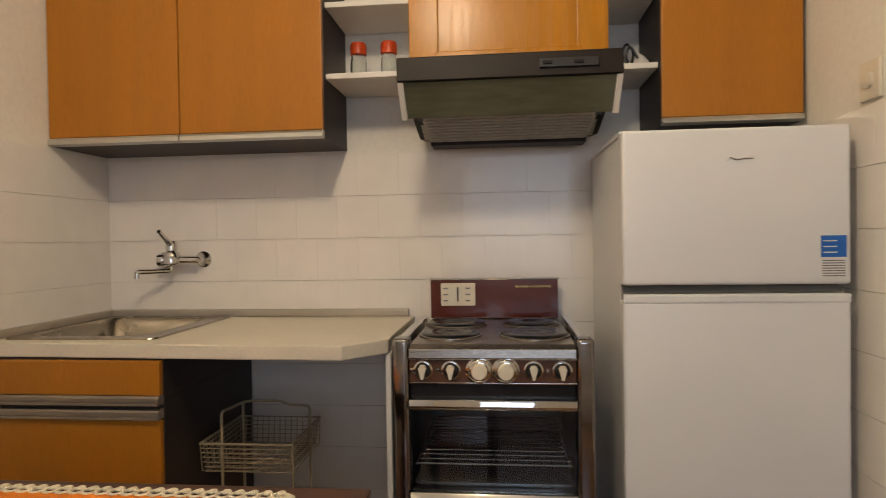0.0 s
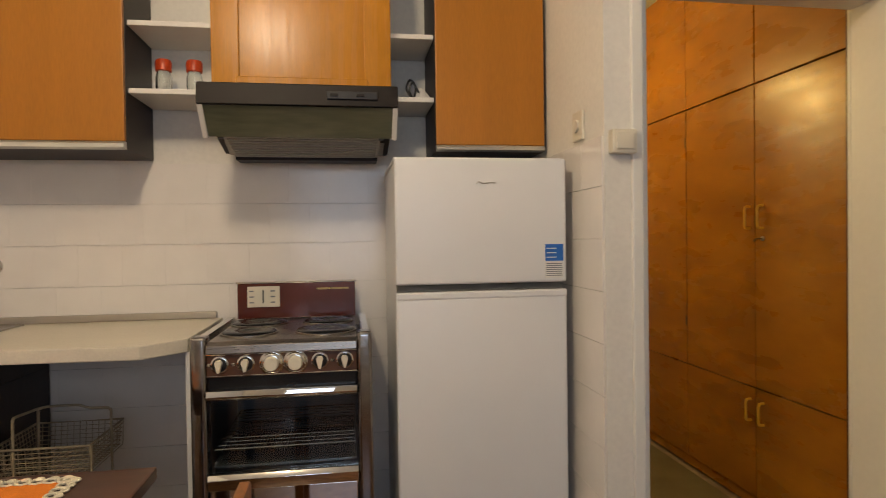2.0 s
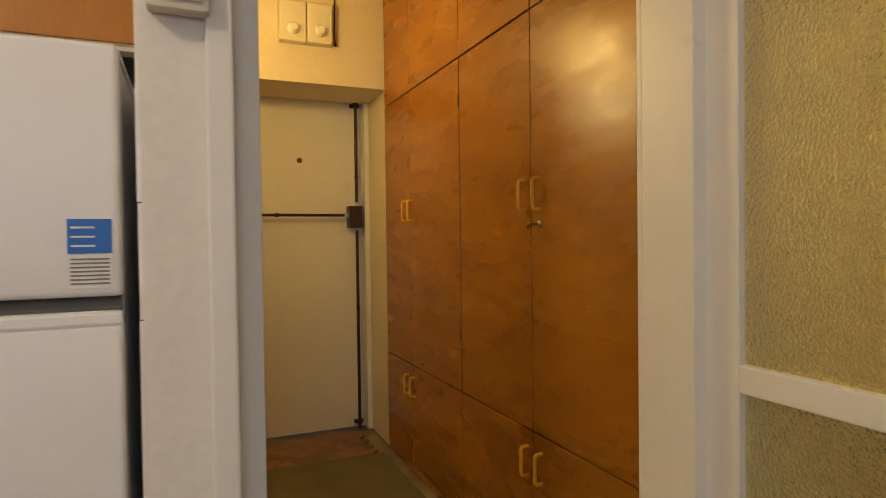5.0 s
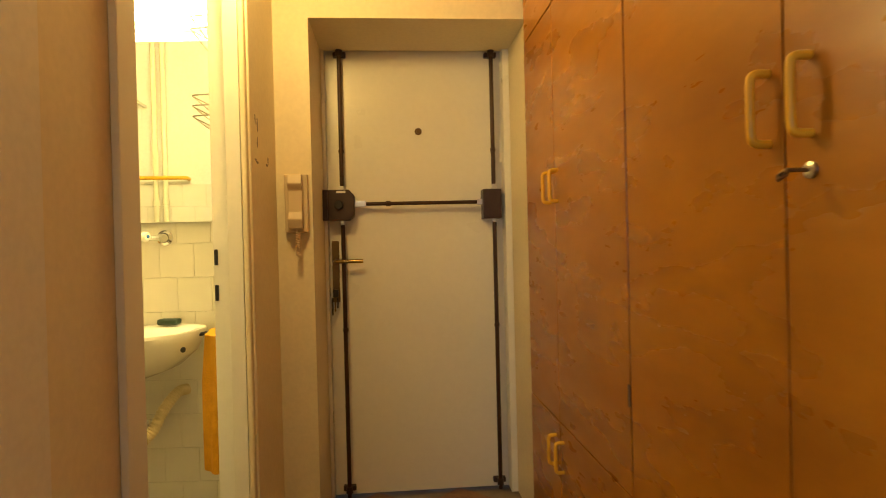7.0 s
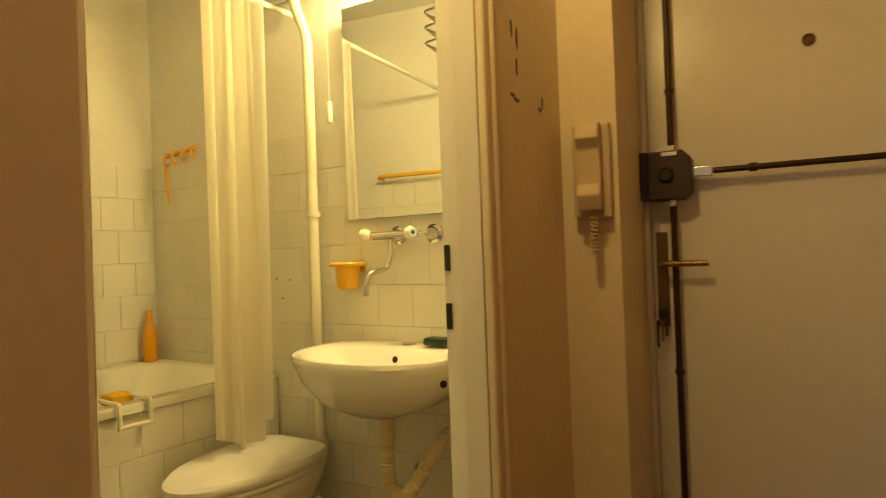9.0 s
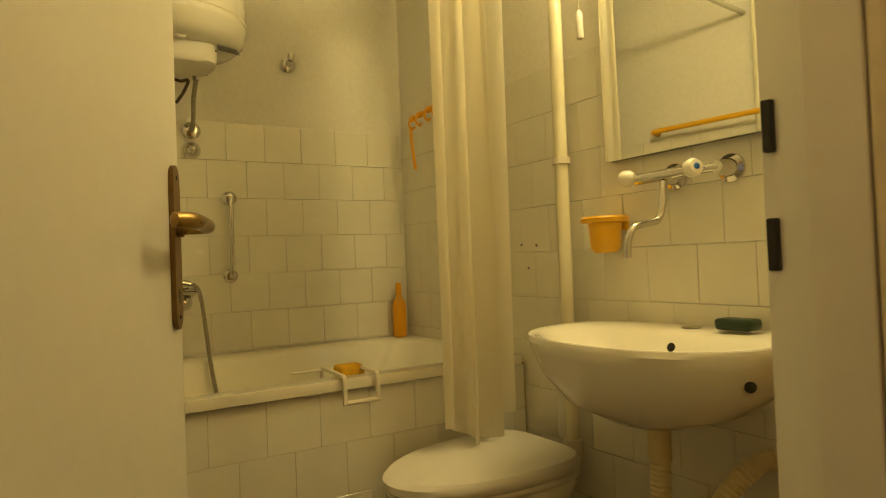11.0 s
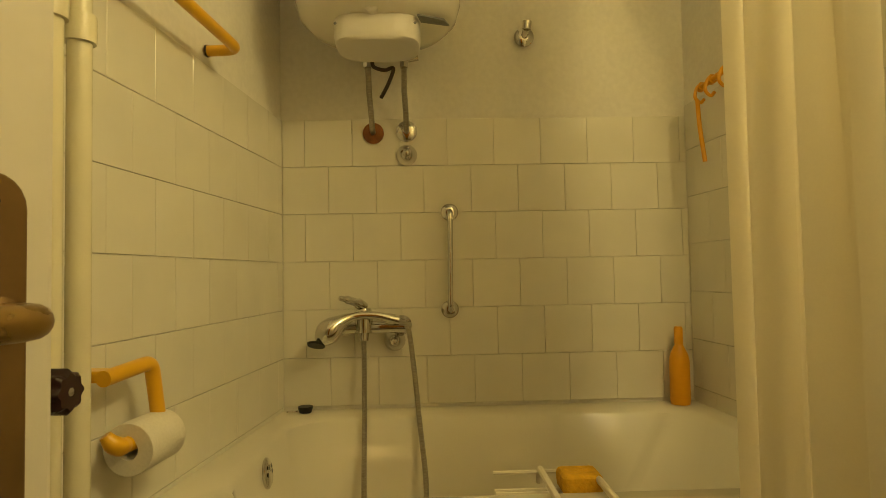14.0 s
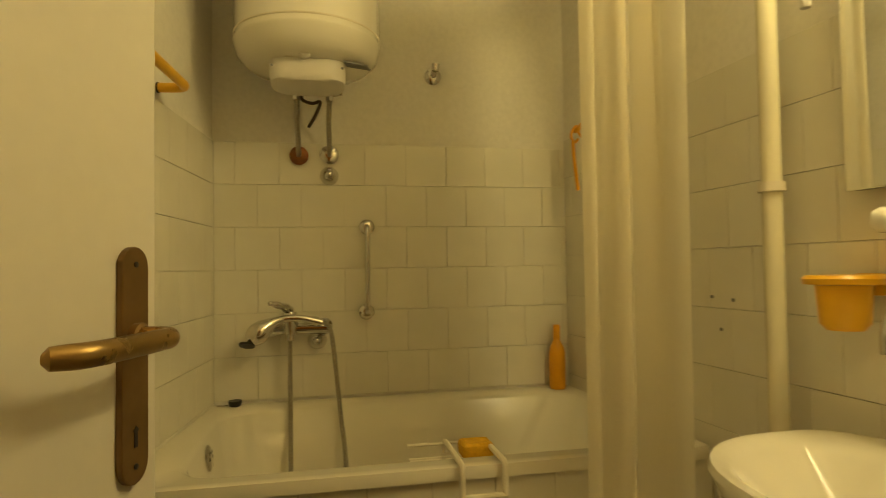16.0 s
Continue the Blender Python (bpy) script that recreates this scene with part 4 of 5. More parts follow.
for i, (y0, y1) in enumerate(cols):
    for j, (z0, z1) in enumerate(((0.052, 0.540), (0.545, 1.896), (1.902, 2.595))):
        d = part("door", bx(2.101 + 0.0006 * ((i + j) % 3), 2.122, y0 + 0.001, y1 - 0.001, z0, z1, bev=0.003), VENEER, ward)
        if j < 2:
            zz = (0.385, 0.492) if j == 0 else (1.252, 1.362)
            bow_handle(d, (2.112, 2.196, 3.262, 3.345)[i], *zz)
        if i == 0 and j == 1:
            lk = part("lock", lt([(0.011, 0), (0.011, 0.004), (0.006, 0.006)], (2.101, 2.112, 1.212), (-1, 0, 0), 14), ALU, d)
            part("key", tb([(2.096, 2.112, 1.212), (2.068, 2.112, 1.212), (2.062, 2.104, 1.206), (2.056, 2.112, 1.200), (2.062, 2.120, 1.206), (2.068, 2.112, 1.212)], 0.003, 7), BRASS_D, lk)
        if j == 1 and i in (0, 2):
            for z in (0.75, 1.70):
                part("hinge", tb([(2.1005, y0 + 0.004, z), (2.1005, y0 + 0.004, z + 0.05)], 0.004, 8), BRASS_D, d)

part("edge_strip", bx(2.092, 2.1005, 1.628, 1.662, 0.0, 2.60, bev=0.002), WOODPANEL, ward, "dark end strip")

frame_e = thing("door_frame_3", (1.7, 4.1, 0), "cream painted entrance door frame in a deep recess", "door frame", kind="structure")
part("jamb", bx(1.2752, 1.290, 4.085, 4.21, 0, 2.04), GLOSS, frame_e)
part("jamb", bx(2.085, 2.1148, 4.060, 4.21, 0, 2.04), GLOSS, frame_e)
part("head", bx(1.290, 2.085, 4.0905, 4.21, 2.036, 2.0495), GLOSS, frame_e)
entry = thing("entrance_door", (1.70, 4.14, 0), "flat cream painted entrance door with a brown bar lock", "door")
part("panel", bx(1.2915, 2.0835, 4.12, 4.165, 0.008, 2.034, bev=0.003), GLOSS, entry)
part("peephole", lt([(0.016, 0), (0.016, 0.005), (0.010, 0.008), (0.008, 0.004), (0, 0.004)], (1.703, 4.12, 1.643), (0, -1, 0), 20), BRASS_D, entry, "", True)
lockb = part("lock_case", prism([(1.296, 1.243), (1.388, 1.243), (1.410, 1.265), (1.410, 1.356), (1.388, 1.378), (1.296, 1.378)], "y", 4.035, 4.12, bev=0.004), LOCKB, entry, "brown lock case")
part("side_case", bx(1.276, 1.2955, 4.03, 4.084, 1.243, 1.378, bev=0.003), LOCKB, lockb)
part("knob", lt([(0.020, 0), (0.020, 0.012), (0.016, 0.016), (0, 0.016)], (1.345, 4.035, 1.31), (0, -1, 0), 18), BLACKP, lockb, "", True)
part("badge", bx(1.335, 1.375, 4.031, 4.0345, 1.362, 1.372, bev=0.001), ALU, lockb)
boxr = part("lock_case", bx(1.983, 2.066, 4.045, 4.12, 1.240, 1.372, bev=0.004), LOCKB, entry, "brown bolt case")
part("cross_bar", tb([(1.455, 4.075, 1.316), (1.965, 4.075, 1.316)], 0.0085, 10), RODB, entry, "", True)
part("bar_end", bx(1.411, 1.462, 4.066, 4.078, 1.302, 1.330, bev=0.003), ALU, entry, "bright link plate")
part("bar_end", bx(1.958, 1.983, 4.066, 4.078, 1.303, 1.329, bev=0.003), ALU, entry)
part("collar", lt([(0.012, 0), (0.012, 0.02)], (1.55, 4.075, 1.316), (1, 0, 0), 12), RODB, entry)
for x in (1.357, 2.037):
    for z0, z1 in ((1.39, 2.058), (0.012, 1.23)):
        part("lock_rod", tb([(x, 4.078, z0), (x, 4.078, z1)], 0.0095, 10), RODB, entry, "", True)
    for z in (1.384, 1.236):
        part("rod_link", bx(x - 0.009, x + 0.009, 4.068, 4.078, z - 0.012, z + 0.012, bev=0.002), ALU, entry)
    for z in (1.985, 0.045):
        g = part("rod_guide", bx(x - 0.028, x + 0.028, 4.092, 4.12, z - 0.011, z + 0.011, bev=0.004), LOCKB, entry)
        part("ring", lt([(0.015, -0.014), (0.015, 0.014)], (x, 4.078, z), seg=14), LOCKB, g)
    for z in (1.55, 0.758):
        part("collar", lt([(0.0125, -0.007), (0.0125, 0.007)], (x, 4.078, z), seg=12), RODB, entry)
hp = part("handle_plate", bx(1.302, 1.334, 4.112, 4.12, 0.88, 1.155, bev=0.004), BRASS_D, entry)
part("lever", tb(bend([(1.318, 4.112, 1.063), (1.318, 4.062, 1.063), (1.443, 4.06, 1.063)], 0.02), 0.0085, 12), BRASS, hp, "brass lever", True)
part("cylinder", lt([(0.010, 0), (0.010, 0.012), (0, 0.012)], (1.318, 4.112, 0.93), (0, -1, 0), 14), BRASS, hp)
part("key", bx(1.306, 1.330, 4.075, 4.080, 0.905, 0.938, bev=0.004), BLACKP, hp)
for i in range(3):
    part("key", bx(1.300 + i * 0.011, 1.307 + i * 0.011, 4.075 + 0.005 * i, 4.078 + 0.005 * i, 0.825 + 0.015 * i, 0.902, bev=0.001), BRASS_D if i % 2 else BLACKP, hp)
part("hinge", tb([(2.080, 4.112, 1.50), (2.080, 4.112, 1.60)], 0.007, 8), GLOSS, entry)

phone = thing("door_intercom", (1.217, 3.70, 1.2), "beige door intercom handset on the wall", "intercom")
part("base", bx(1.176, 1.262, 3.672, 3.7045, 1.185, 1.405, bev=0.006), PHONEP, phone)
part("handset", prism([(3.668, 1.20), (3.640, 1.20), (3.628, 1.235), (3.640, 1.26), (3.645, 1.34), (3.628, 1.365), (3.640, 1.402), (3.668, 1.402)], "x", 1.192, 1.246, bev=0.005), PHONEP, phone)
bm = bmesh.new()
tube(bm, [(1.225 + 0.008 * math.cos(k * 0.9), 3.655 + 0.008 * math.sin(k * 0.9), 1.19 - k * 0.0013) for k in range(72)], 0.0024, 5)
part("coiled_cord", bm, PHONEP, phone, "coiled cord")
marks = thing("worn_wall_marks", (1.142, 3.385, 1.49), "dark chips and plug holes in the worn cream wall paint", "wall marks")
chip_rnd = random.Random(8)
for y, z, w, h in ((3.372, 1.548, 0.012, 0.040), (3.402, 1.535, 0.012, 0.050), (3.396, 1.478, 0.010, 0.042), (3.366, 1.415, 0.030, 0.010), (3.390, 1.410, 0.034, 0.010), (3.540, 1.420, 0.030, 0.012), (3.560, 1.440, 0.010, 0.03)):
    rim = [(y + w / 2 * math.cos(a) * chip_rnd.uniform(0.6, 1.1), z + h / 2 * math.sin(a) * chip_rnd.uniform(0.6, 1.1)) for a in [2 * math.pi * k / 12 for k in range(12)]]
    part("chip", prism(rim, "x", 1.1405, 1.1432), RODB, marks)
fuse = thing("fuse_box", (1.67, 3.69, 2.19), "old cream double fuse holder above the entrance door", "fuse box")
for x0, x1 in ((1.533, 1.670), (1.674, 1.806)):
    h = part("holder", bx(x0, x1, 3.640, 3.7045, 2.195, 2.40, bev=0.008), IVORY, fuse)
    part("fuse_cap", lt([(0.030, 0), (0.028, 0.02), (0.020, 0.028), (0.018, 0.040), (0, 0.042)], ((x0 + x1) / 2, 3.640, 2.255), (0, -1, 0), 20), PORC, h, "porcelain fuse cap", True)
part("cable", tb(arc([(1.80, 3.67, 2.23), (1.83, 3.675, 2.20), (1.825, 3.69, 2.26), (1.83, 3.695, 2.40), (1.83, 3.695, 2.60)]), 0.004, 7), BLACKP, fuse, "", True)
rug = thing("hall_runner", (1.66, 2.7, 0.003), "thin olive-brown hall runner carpet", "rug")
part("carpet", bx(1.28, 2.045, 1.58, 3.62, 0.0025, 0.010, bev=0.002), RUG, rug)

# ---- bathroom, in its own axes ----
tub = thing("bathtub", (0.42, 0.6, 0), "cream enamelled bathtub built in behind a tiled apron", "bathtub", MB)
ZT = 0.671
bm = bmesh.new()
rings(bm, [rrect(0.002, 0.808, -0.075, 1.30, 0.012, ZT - 0.030), rrect(0.0, 0.810, -0.078, 1.302, 0.012, ZT - 0.012), rrect(0.002, 0.808, -0.076, 1.30, 0.012, ZT), rrect(0.075, 0.738, 0.03, 1.235, 0.10, ZT - 0.003),
           rrect(0.088, 0.725, 0.045, 1.22, 0.11, ZT - 0.016), rrect(0.12, 0.695, 0.085, 1.13, 0.14, 0.42), rrect(0.16, 0.66, 0.14, 1.06, 0.16, 0.33), rrect(0.30, 0.55, 0.30, 0.90, 0.10, 0.318)], True, (False, True))
part("basin", bm, TUBM, tub, "", True)
ovf = part("overflow", lt([(0.036, 0), (0.036, 0.004), (0.030, 0.008), (0.0, 0.009)], (0.41, 0.054, 0.615), (0.0, 1, 0.12), 22), CHROME, tub, "", True)
for k in range(6):
    a = k * math.pi / 3
    part("slot", lt([(0.0055, 0), (0.0, 0.0006)], (0.41 + 0.017 * math.cos(a), 0.0635, 0.616 + 0.017 * math.sin(a)), (0, 1, 0.12), 8), BLACKP, ovf)
apron = solid("tub_apron", box(bmesh.new(), 0.67, 0.786, -0.085, 1.32, 0.0, ZT - 0.032), GROUT, "tiled front apron of the bathtub", "tub apron", MB, "structure")

boiler = thing("water_heater", (0.25, 0.325, 1.8), "white cylindrical electric water heater hung above the tub", "boiler", MB)
R = 0.222
part("tank", lt([(0.0, 0.0), (R * 0.55, 0.0), (R * 0.82, 0.012), (R * 0.95, 0.038), (R, 0.075), (R * 1.006, 0.078), (R * 1.006, 0.084), (R, 0.087), (R, 0.66), (R * 0.9, 0.70), (0, 0.72)], (0.25, 0.325, 1.735), seg=48), PORC, boiler, "", True)
part("seam_ring", lt([(R * 1.004, 0.0), (R * 1.008, 0.003), (R * 1.004, 0.006)], (0.25, 0.325, 1.832), seg=48), IVORY, boiler, "", True)
cap = part("terminal_cover", rings(bmesh.new(), [[(0.29 + 0.092 * sx * k, 0.325 + 0.113 * sy * k, z) for sx, sy in [(math.copysign(abs(math.cos(a)) ** 0.6, math.cos(a)), math.copysign(abs(math.sin(a)) ** 0.6, math.sin(a))) for a in [2 * math.pi * i / 32 for i in range(32)]]]
                               for k, z in ((0.90, 1.676), (0.97, 1.682), (1.0, 1.70), (1.0, 1.775), (0.96, 1.80))]), WHITE_B, boiler, "white plastic terminal cover", True)
part("dial_recess", bx(0.376, 0.390, 0.262, 0.378, 1.738, 1.772, bev=0.006), IVORY, cap)
part("thermostat_knob", lt([(0.020, 0), (0.020, 0.018), (0.016, 0.022), (0, 0.022)], (0.388, 0.318, 1.752), (1, 0, 0), 20), WHITE_B, cap, "", True)
part("pilot_lamp", lt([(0.005, 0), (0.003, 0.004)], (0.389, 0.356, 1.763), (1, 0, 0), 10), BLACKP, cap)
for y in (0.225, 0.425):
    part("screw", lt([(0.004, 0), (0.0, 0.001)], (0.383, y, 1.712), (1, 0, 0), 8), GREY, cap)
part("rating_plate", prism([(0.33, 0.440), (0.375, 0.430), (0.345, 0.50), (0.305, 0.515)], "z", 1.7345, 1.7385), GREY, boiler, "grey rating plate")
for y, fl, m9 in ((0.285, 1.522, RUSTY), (0.389, 1.527, CHROME)):
    part("hose", tb(arc([(0.17, y, 1.685), (0.15, y, 1.66), (0.11, y - 0.002, 1.62), (0.075, y, 1.565), (0.045, y, 1.53), (0.012, y, fl)]), 0.0085, 10), HOSE, boiler, "braided steel hose", True)
    part("hose_nut", lt([(0.013, 0), (0.013, 0.025)], (0.17, y, 1.672), seg=6), CHROME, boiler)
    part("flange", lt([(0.033, 0), (0.033, 0.004), (0.024, 0.010), (0.012, 0.011)], (0.005, y, fl), (1, 0, 0)), m9, boiler, "", True)
part("safety_valve", tb([(0.17, 0.389, 1.695), (0.17, 0.43, 1.70)], [0.011, 0.008], 10), CHROME, boiler, "", True)
part("cable", tb(arc([(0.20, 0.30, 1.69), (0.20, 0.305, 1.665), (0.20, 0.335, 1.655), (0.20, 0.36, 1.66), (0.19, 0.345, 1.62), (0.17, 0.322, 1.585)]), 0.0055, 8), LOCKB, boiler, "brown cable stub", True)

def stop_valve(name, x, y, z, label):
    v = thing(name, (x, y, z), label, "valve", MB)
    part("rosette", lt([(0.033, 0), (0.032, 0.006), (0.018, 0.026), (0.010, 0.034)], (x, y, z), (1, 0, 0)), CHROME, v, "", True)
    part("spindle", lt([(0.011, 0.03), (0.011, 0.046), (0.006, 0.05), (0, 0.05)], (x, y, z), (1, 0, 0), 12), CHROME, v, "", True)
    return v
stop_valve("stop_valve", 0.005, 0.388, 1.452, "chrome stop valve under the water heater")
stop_valve("stop_valve", 0.005, 0.342, 0.878, "chrome stop valve below the bath mixer")
br = thing("shower_bracket", (0.005, 0.765, 1.828), "chrome hand shower bracket high on the wall", "bracket", MB)
part("rosette", lt([(0.031, 0), (0.031, 0.005), (0.022, 0.011), (0.013, 0.014)], (0.003, 0.765, 1.824), (1, 0, 0)), CHROME, br, "", True)
part("arm", tb([(0.01, 0.765, 1.824), (0.042, 0.767, 1.836)], [0.011, 0.010], 12), CHROME, br, "", True)
part("clip", lt([(0.009, -0.014), (0.013, -0.012), (0.0145, 0.012), (0.010, 0.014)], (0.048, 0.768, 1.845), (0.1, 0.1, 1), 16), CHROME, br, "", True)
grab = thing("grab_rail", (0.005, 0.516, 1.12), "chrome vertical grab rail on the tiles", "grab rail", MB)
part("rail", tb(bend([(0.01, 0.518, 1.271), (0.05, 0.518, 1.271), (0.05, 0.514, 0.970), (0.01, 0.514, 0.970)], 0.025), 0.0085, 12), CHROME, grab, "", True)
for z, y in ((1.271, 0.518), (0.970, 0.514)):
    part("flange", lt([(0.027, 0), (0.027, 0.004), (0.020, 0.012), (0.010, 0.014)], (0.004, y, z), (1, 0, 0)), CHROME, grab, "", True)
mix = thing("bath_mixer", (0.05, 0.25, 0.93), "chrome bath mixer tap with hand shower", "tap", MB)
part("body", tb([(0.055, 0.175, 0.925), (0.055, 0.38, 0.925)], [0.020, 0.020], 14), CHROME, mix, "", True)
for y in (0.19, 0.365):
    part("flange", lt([(0.030, 0), (0.030, 0.004), (0.020, 0.012), (0.014, 0.05)], (0.004, y, 0.925), (1, 0, 0)), CHROME, mix, "", True)
part("cartridge", lt([(0.026, -0.03), (0.028, 0.0), (0.026, 0.03), (0.022, 0.042), (0.0, 0.044)], (0.06, 0.253, 0.94)), CHROME, mix, "", True)
part("lever", tb(arc([(0.062, 0.253, 0.985), (0.085, 0.235, 1.0), (0.115, 0.205, 1.012), (0.125, 0.19, 1.015)]), [0.016] * 6 + [0.012] * 6 + [0.008] * 6 + [0.006], 12), CHROME, mix, "", True)
part("spout", tb([(0.06, 0.253, 0.915), (0.065, 0.253, 0.885)], [0.015, 0.014], 14), CHROME, mix, "", True)
hs = part("hand_shower", tb(arc([(0.095, 0.36, 0.945), (0.10, 0.29, 0.962), (0.105, 0.22, 0.958), (0.11, 0.165, 0.925), (0.112, 0.125, 0.885)]), [0.012] * 12 + [0.015, 0.018, 0.022, 0.027, 0.032, 0.035, 0.037, 0.037, 0.034, 0.029, 0.022, 0.012], 16), CHROME, mix, "chrome hand shower", True)
part("spray_face", lt([(0.027, 0), (0.025, 0.006), (0, 0.006)], (0.118, 0.122, 0.884), (0.5, -0.1, -1), 16), BLACKP, hs)
part("holder", lt([(0.016, -0.012), (0.016, 0.012)], (0.085, 0.335, 0.950), (0, 1, -0.2), 14), CHROME, mix, "", True)
part("shower_hose", tb(arc([(0.095, 0.362, 0.944), (0.10, 0.385, 0.925), (0.105, 0.398, 0.84), (0.12, 0.415, 0.66), (0.20, 0.43, 0.45), (0.30, 0.37, 0.345), (0.30, 0.29, 0.342), (0.20, 0.262, 0.42), (0.10, 0.255, 0.66), (0.068, 0.253, 0.80), (0.065, 0.253, 0.888)], 7), 0.0075, 10), HOSE, mix, "metal shower hose", True)
plug = thing("bath_plug", (0.03, 0.07, ZT), "black rubber plug with its chain on the tub rim", "plug", MB)
part("stopper", lt([(0.018, 0), (0.022, 0.012), (0.022, 0.018), (0, 0.018)], (0.035, 0.072, ZT + 0.001)), BLACKP, plug, "", True)
part("chain", tb(arc([(0.03, 0.05, ZT + 0.004), (0.04, 0.03, ZT + 0.004), (0.03, 0.015, ZT + 0.004), (0.045, 0.02, ZT + 0.005), (0.035, 0.042, ZT + 0.004)]), 0.0022, 6), CHROME, plug)
bottle = thing("shampoo_bottle", (0.05, 1.208, ZT), "amber-yellow slim plastic shampoo bottle on the tub rim", "bottle", MB)
part("flask", lt([(0.0, 0), (0.028, 0.0), (0.030, 0.01), (0.030, 0.13), (0.026, 0.15), (0.014, 0.175), (0.011, 0.18)], (0.05, 1.208, ZT + 0.001)), AMBER, bottle, "", True)
part("cap", lt([(0.013, 0.18), (0.013, 0.228), (0.010, 0.234), (0, 0.234)], (0.05, 1.208, ZT + 0.001)), AMBER, bottle, "", True)
caddy = thing("soap_rack", (0.80, 0.71, 0.63), "cream plastic soap rack hooked over the tub rim", "rack", MB)
for y in (0.665, 0.765):
    part("hook", tb(bend([(0.63, y, ZT - 0.02), (0.63, y, ZT + 0.010), (0.826, y, ZT + 0.010), (0.826, y, 0.605)], 0.012), 0.007, 8), IVORY, caddy, "", True)
part("cross_bar", tb([(0.826, 0.660, 0.607), (0.826, 0.770, 0.607)], 0.007, 8), IVORY, caddy)
for i in range(5):
    x = 0.635 + i * 0.018
    part("tray_bar", tb([(x, 0.57, ZT + 0.004 - 0.03 * (1 if i else 0)), (x, 0.765, ZT + 0.004 - 0.03 * (1 if i else 0))], 0.004, 7), IVORY, caddy)
spg = thing("bath_sponge", (0.72, 0.73, ZT), "small yellow bath sponge on the soap rack", "sponge", MB)
bm = bx(0.640, 0.712, 0.695, 0.775, ZT - 0.020, ZT + 0.018, bev=0.012, seg=3)
part("foam", bm, SPONGE, spg)

# towel bar, paper holder, pipes on the left wall
rail = thing("towel_bar", (0.85, -0.03, 1.6), "yellow plastic towel bar on the wall", "towel bar", ML)
part("bar", tb(bend([(0.505, 0.0, 1.598), (0.505, 0.075, 1.598), (1.20, 0.075, 1.602), (1.20, 0.0, 1.602)], 0.030, 6), 0.0125, 14), YELLOW, rail, "", True)
part("end_collar", lt([(0.014, 0), (0.014, 0.004)], (0.505, 0.001, 1.598), (0, 1, 0), 14), BLACKP, rail)
holder = thing("paper_holder", (0.89, 0.0, 0.93), "yellow plastic toilet paper holder", "paper holder", ML)
part("arm", tb(bend([(0.952, 0.056, 0.934), (0.824, 0.056, 0.941), (0.796, 0.056, 0.818), (0.906, 0.056, 0.822)], 0.020, 7), 0.0125, 16), YELLOW, holder, "", True)
part("mount", bx(0.905, 0.945, 0.0, 0.050, 0.926, 0.944, bev=0.004), YELLOW, holder)
part("tip", tb(arc([(0.898, 0.056, 0.822), (0.914, 0.058, 0.824), (0.926, 0.054, 0.832), (0.932, 0.046, 0.846)]), [0.0125, 0.0145, 0.014, 0.009], 14), YELLOW, holder, "", True)
paper = thing("toilet_paper_roll", (0.83, 0.056, 0.78), "white toilet paper roll on the yellow holder", "toilet paper", ML)
part("roll", lt([(0.0165, 0.0), (0.041, 0.0), (0.0425, 0.002), (0.0425, 0.100), (0.041, 0.102), (0.0165, 0.102), (0.0165, 0.0)], (0.788, 0.056, 0.812), (1, 0, 0), 36), ROLLP, paper, "", True)
for x in (1.068, 1.010):
    p = thing("heating_pipe", (x, 0.058, 0), "cream painted vertical heating pipe", "pipe", ML, group="heating pipes")
    part("tube", tb([(x, 0.058, 0.0), (x, 0.058, CH - 0.001)], 0.0165, 16), PIPEP, p, "", True)
    part("clamp", lt([(0.0215, -0.02), (0.022, -0.015), (0.022, 0.015), (0.0215, 0.02)], (x, 0.058, 1.437 + (0.012 if x > 1.05 else 0)), seg=18), PIPEP, p, "", True)
    part("bracket", bx(x - 0.005, x + 0.005, 0.0, 0.045, 1.43, 1.445, bev=0.001), PIPEP, p)
valve = thing("radiator_valve", (1.10, 0.07, 0.94), "dark fluted valve wheel on the heating pipe", "valve", ML)
part("stem", tb([(1.068, 0.058, 0.953), (1.100, 0.075, 0.953), (1.145, 0.105, 0.953)], [0.018, 0.015, 0.012], 12), PIPEP, valve)
bm = bmesh.new()
loops = []
for h, k in ((0.10, 0.8), (0.105, 1.0), (0.142, 1.0), (0.147, 0.82)):
    loops.append([(1.145 + (0.0245 + 0.0024 * math.cos(8 * a)) * k * math.cos(a), h, 0.953 + (0.0245 + 0.0024 * math.cos(8 * a)) * k * math.sin(a)) for a in [2 * math.pi * i / 48 for i in range(48)]])
rings(bm, loops)
wheel = part("wheel", bm, DARKRED, valve, "dark plastic wheel", True)
part("screw", lt([(0.005, 0), (0, 0.002)], (1.145, 0.147, 0.953), (0, 1, 0), 10), ALU, wheel)

# right wall: y in MR runs out of the room, so things stand at negative y
cistern = thing("high_cistern", (0.94, -0.1, 2.13), "white high-level toilet cistern near the ceiling", "cistern", MR)
part("tank", bx(0.73, 1.15, -0.185, -0.004, 2.13, 2.44, bev=0.025, seg=4), PORC, cistern, "", True)
fp = part("flush_pipe", tb(bend([(1.035, -0.095, 2.13), (1.035, -0.095, 2.06), (1.052, -0.048, 1.96), (1.052, -0.048, 0.42), (1.052, -0.10, 0.34)], 0.05, 6), 0.020, 16), PIPEP, cistern, "white flush pipe", True)
part("nut", lt([(0.034, -0.014), (0.034, 0.014)], (1.035, -0.095, 2.112), seg=16), PORC, fp, "", True)
part("clip", lt([(0.027, -0.010), (0.027, 0.010)], (1.052, -0.048, 1.280), seg=16), IVORY, fp, "", True)
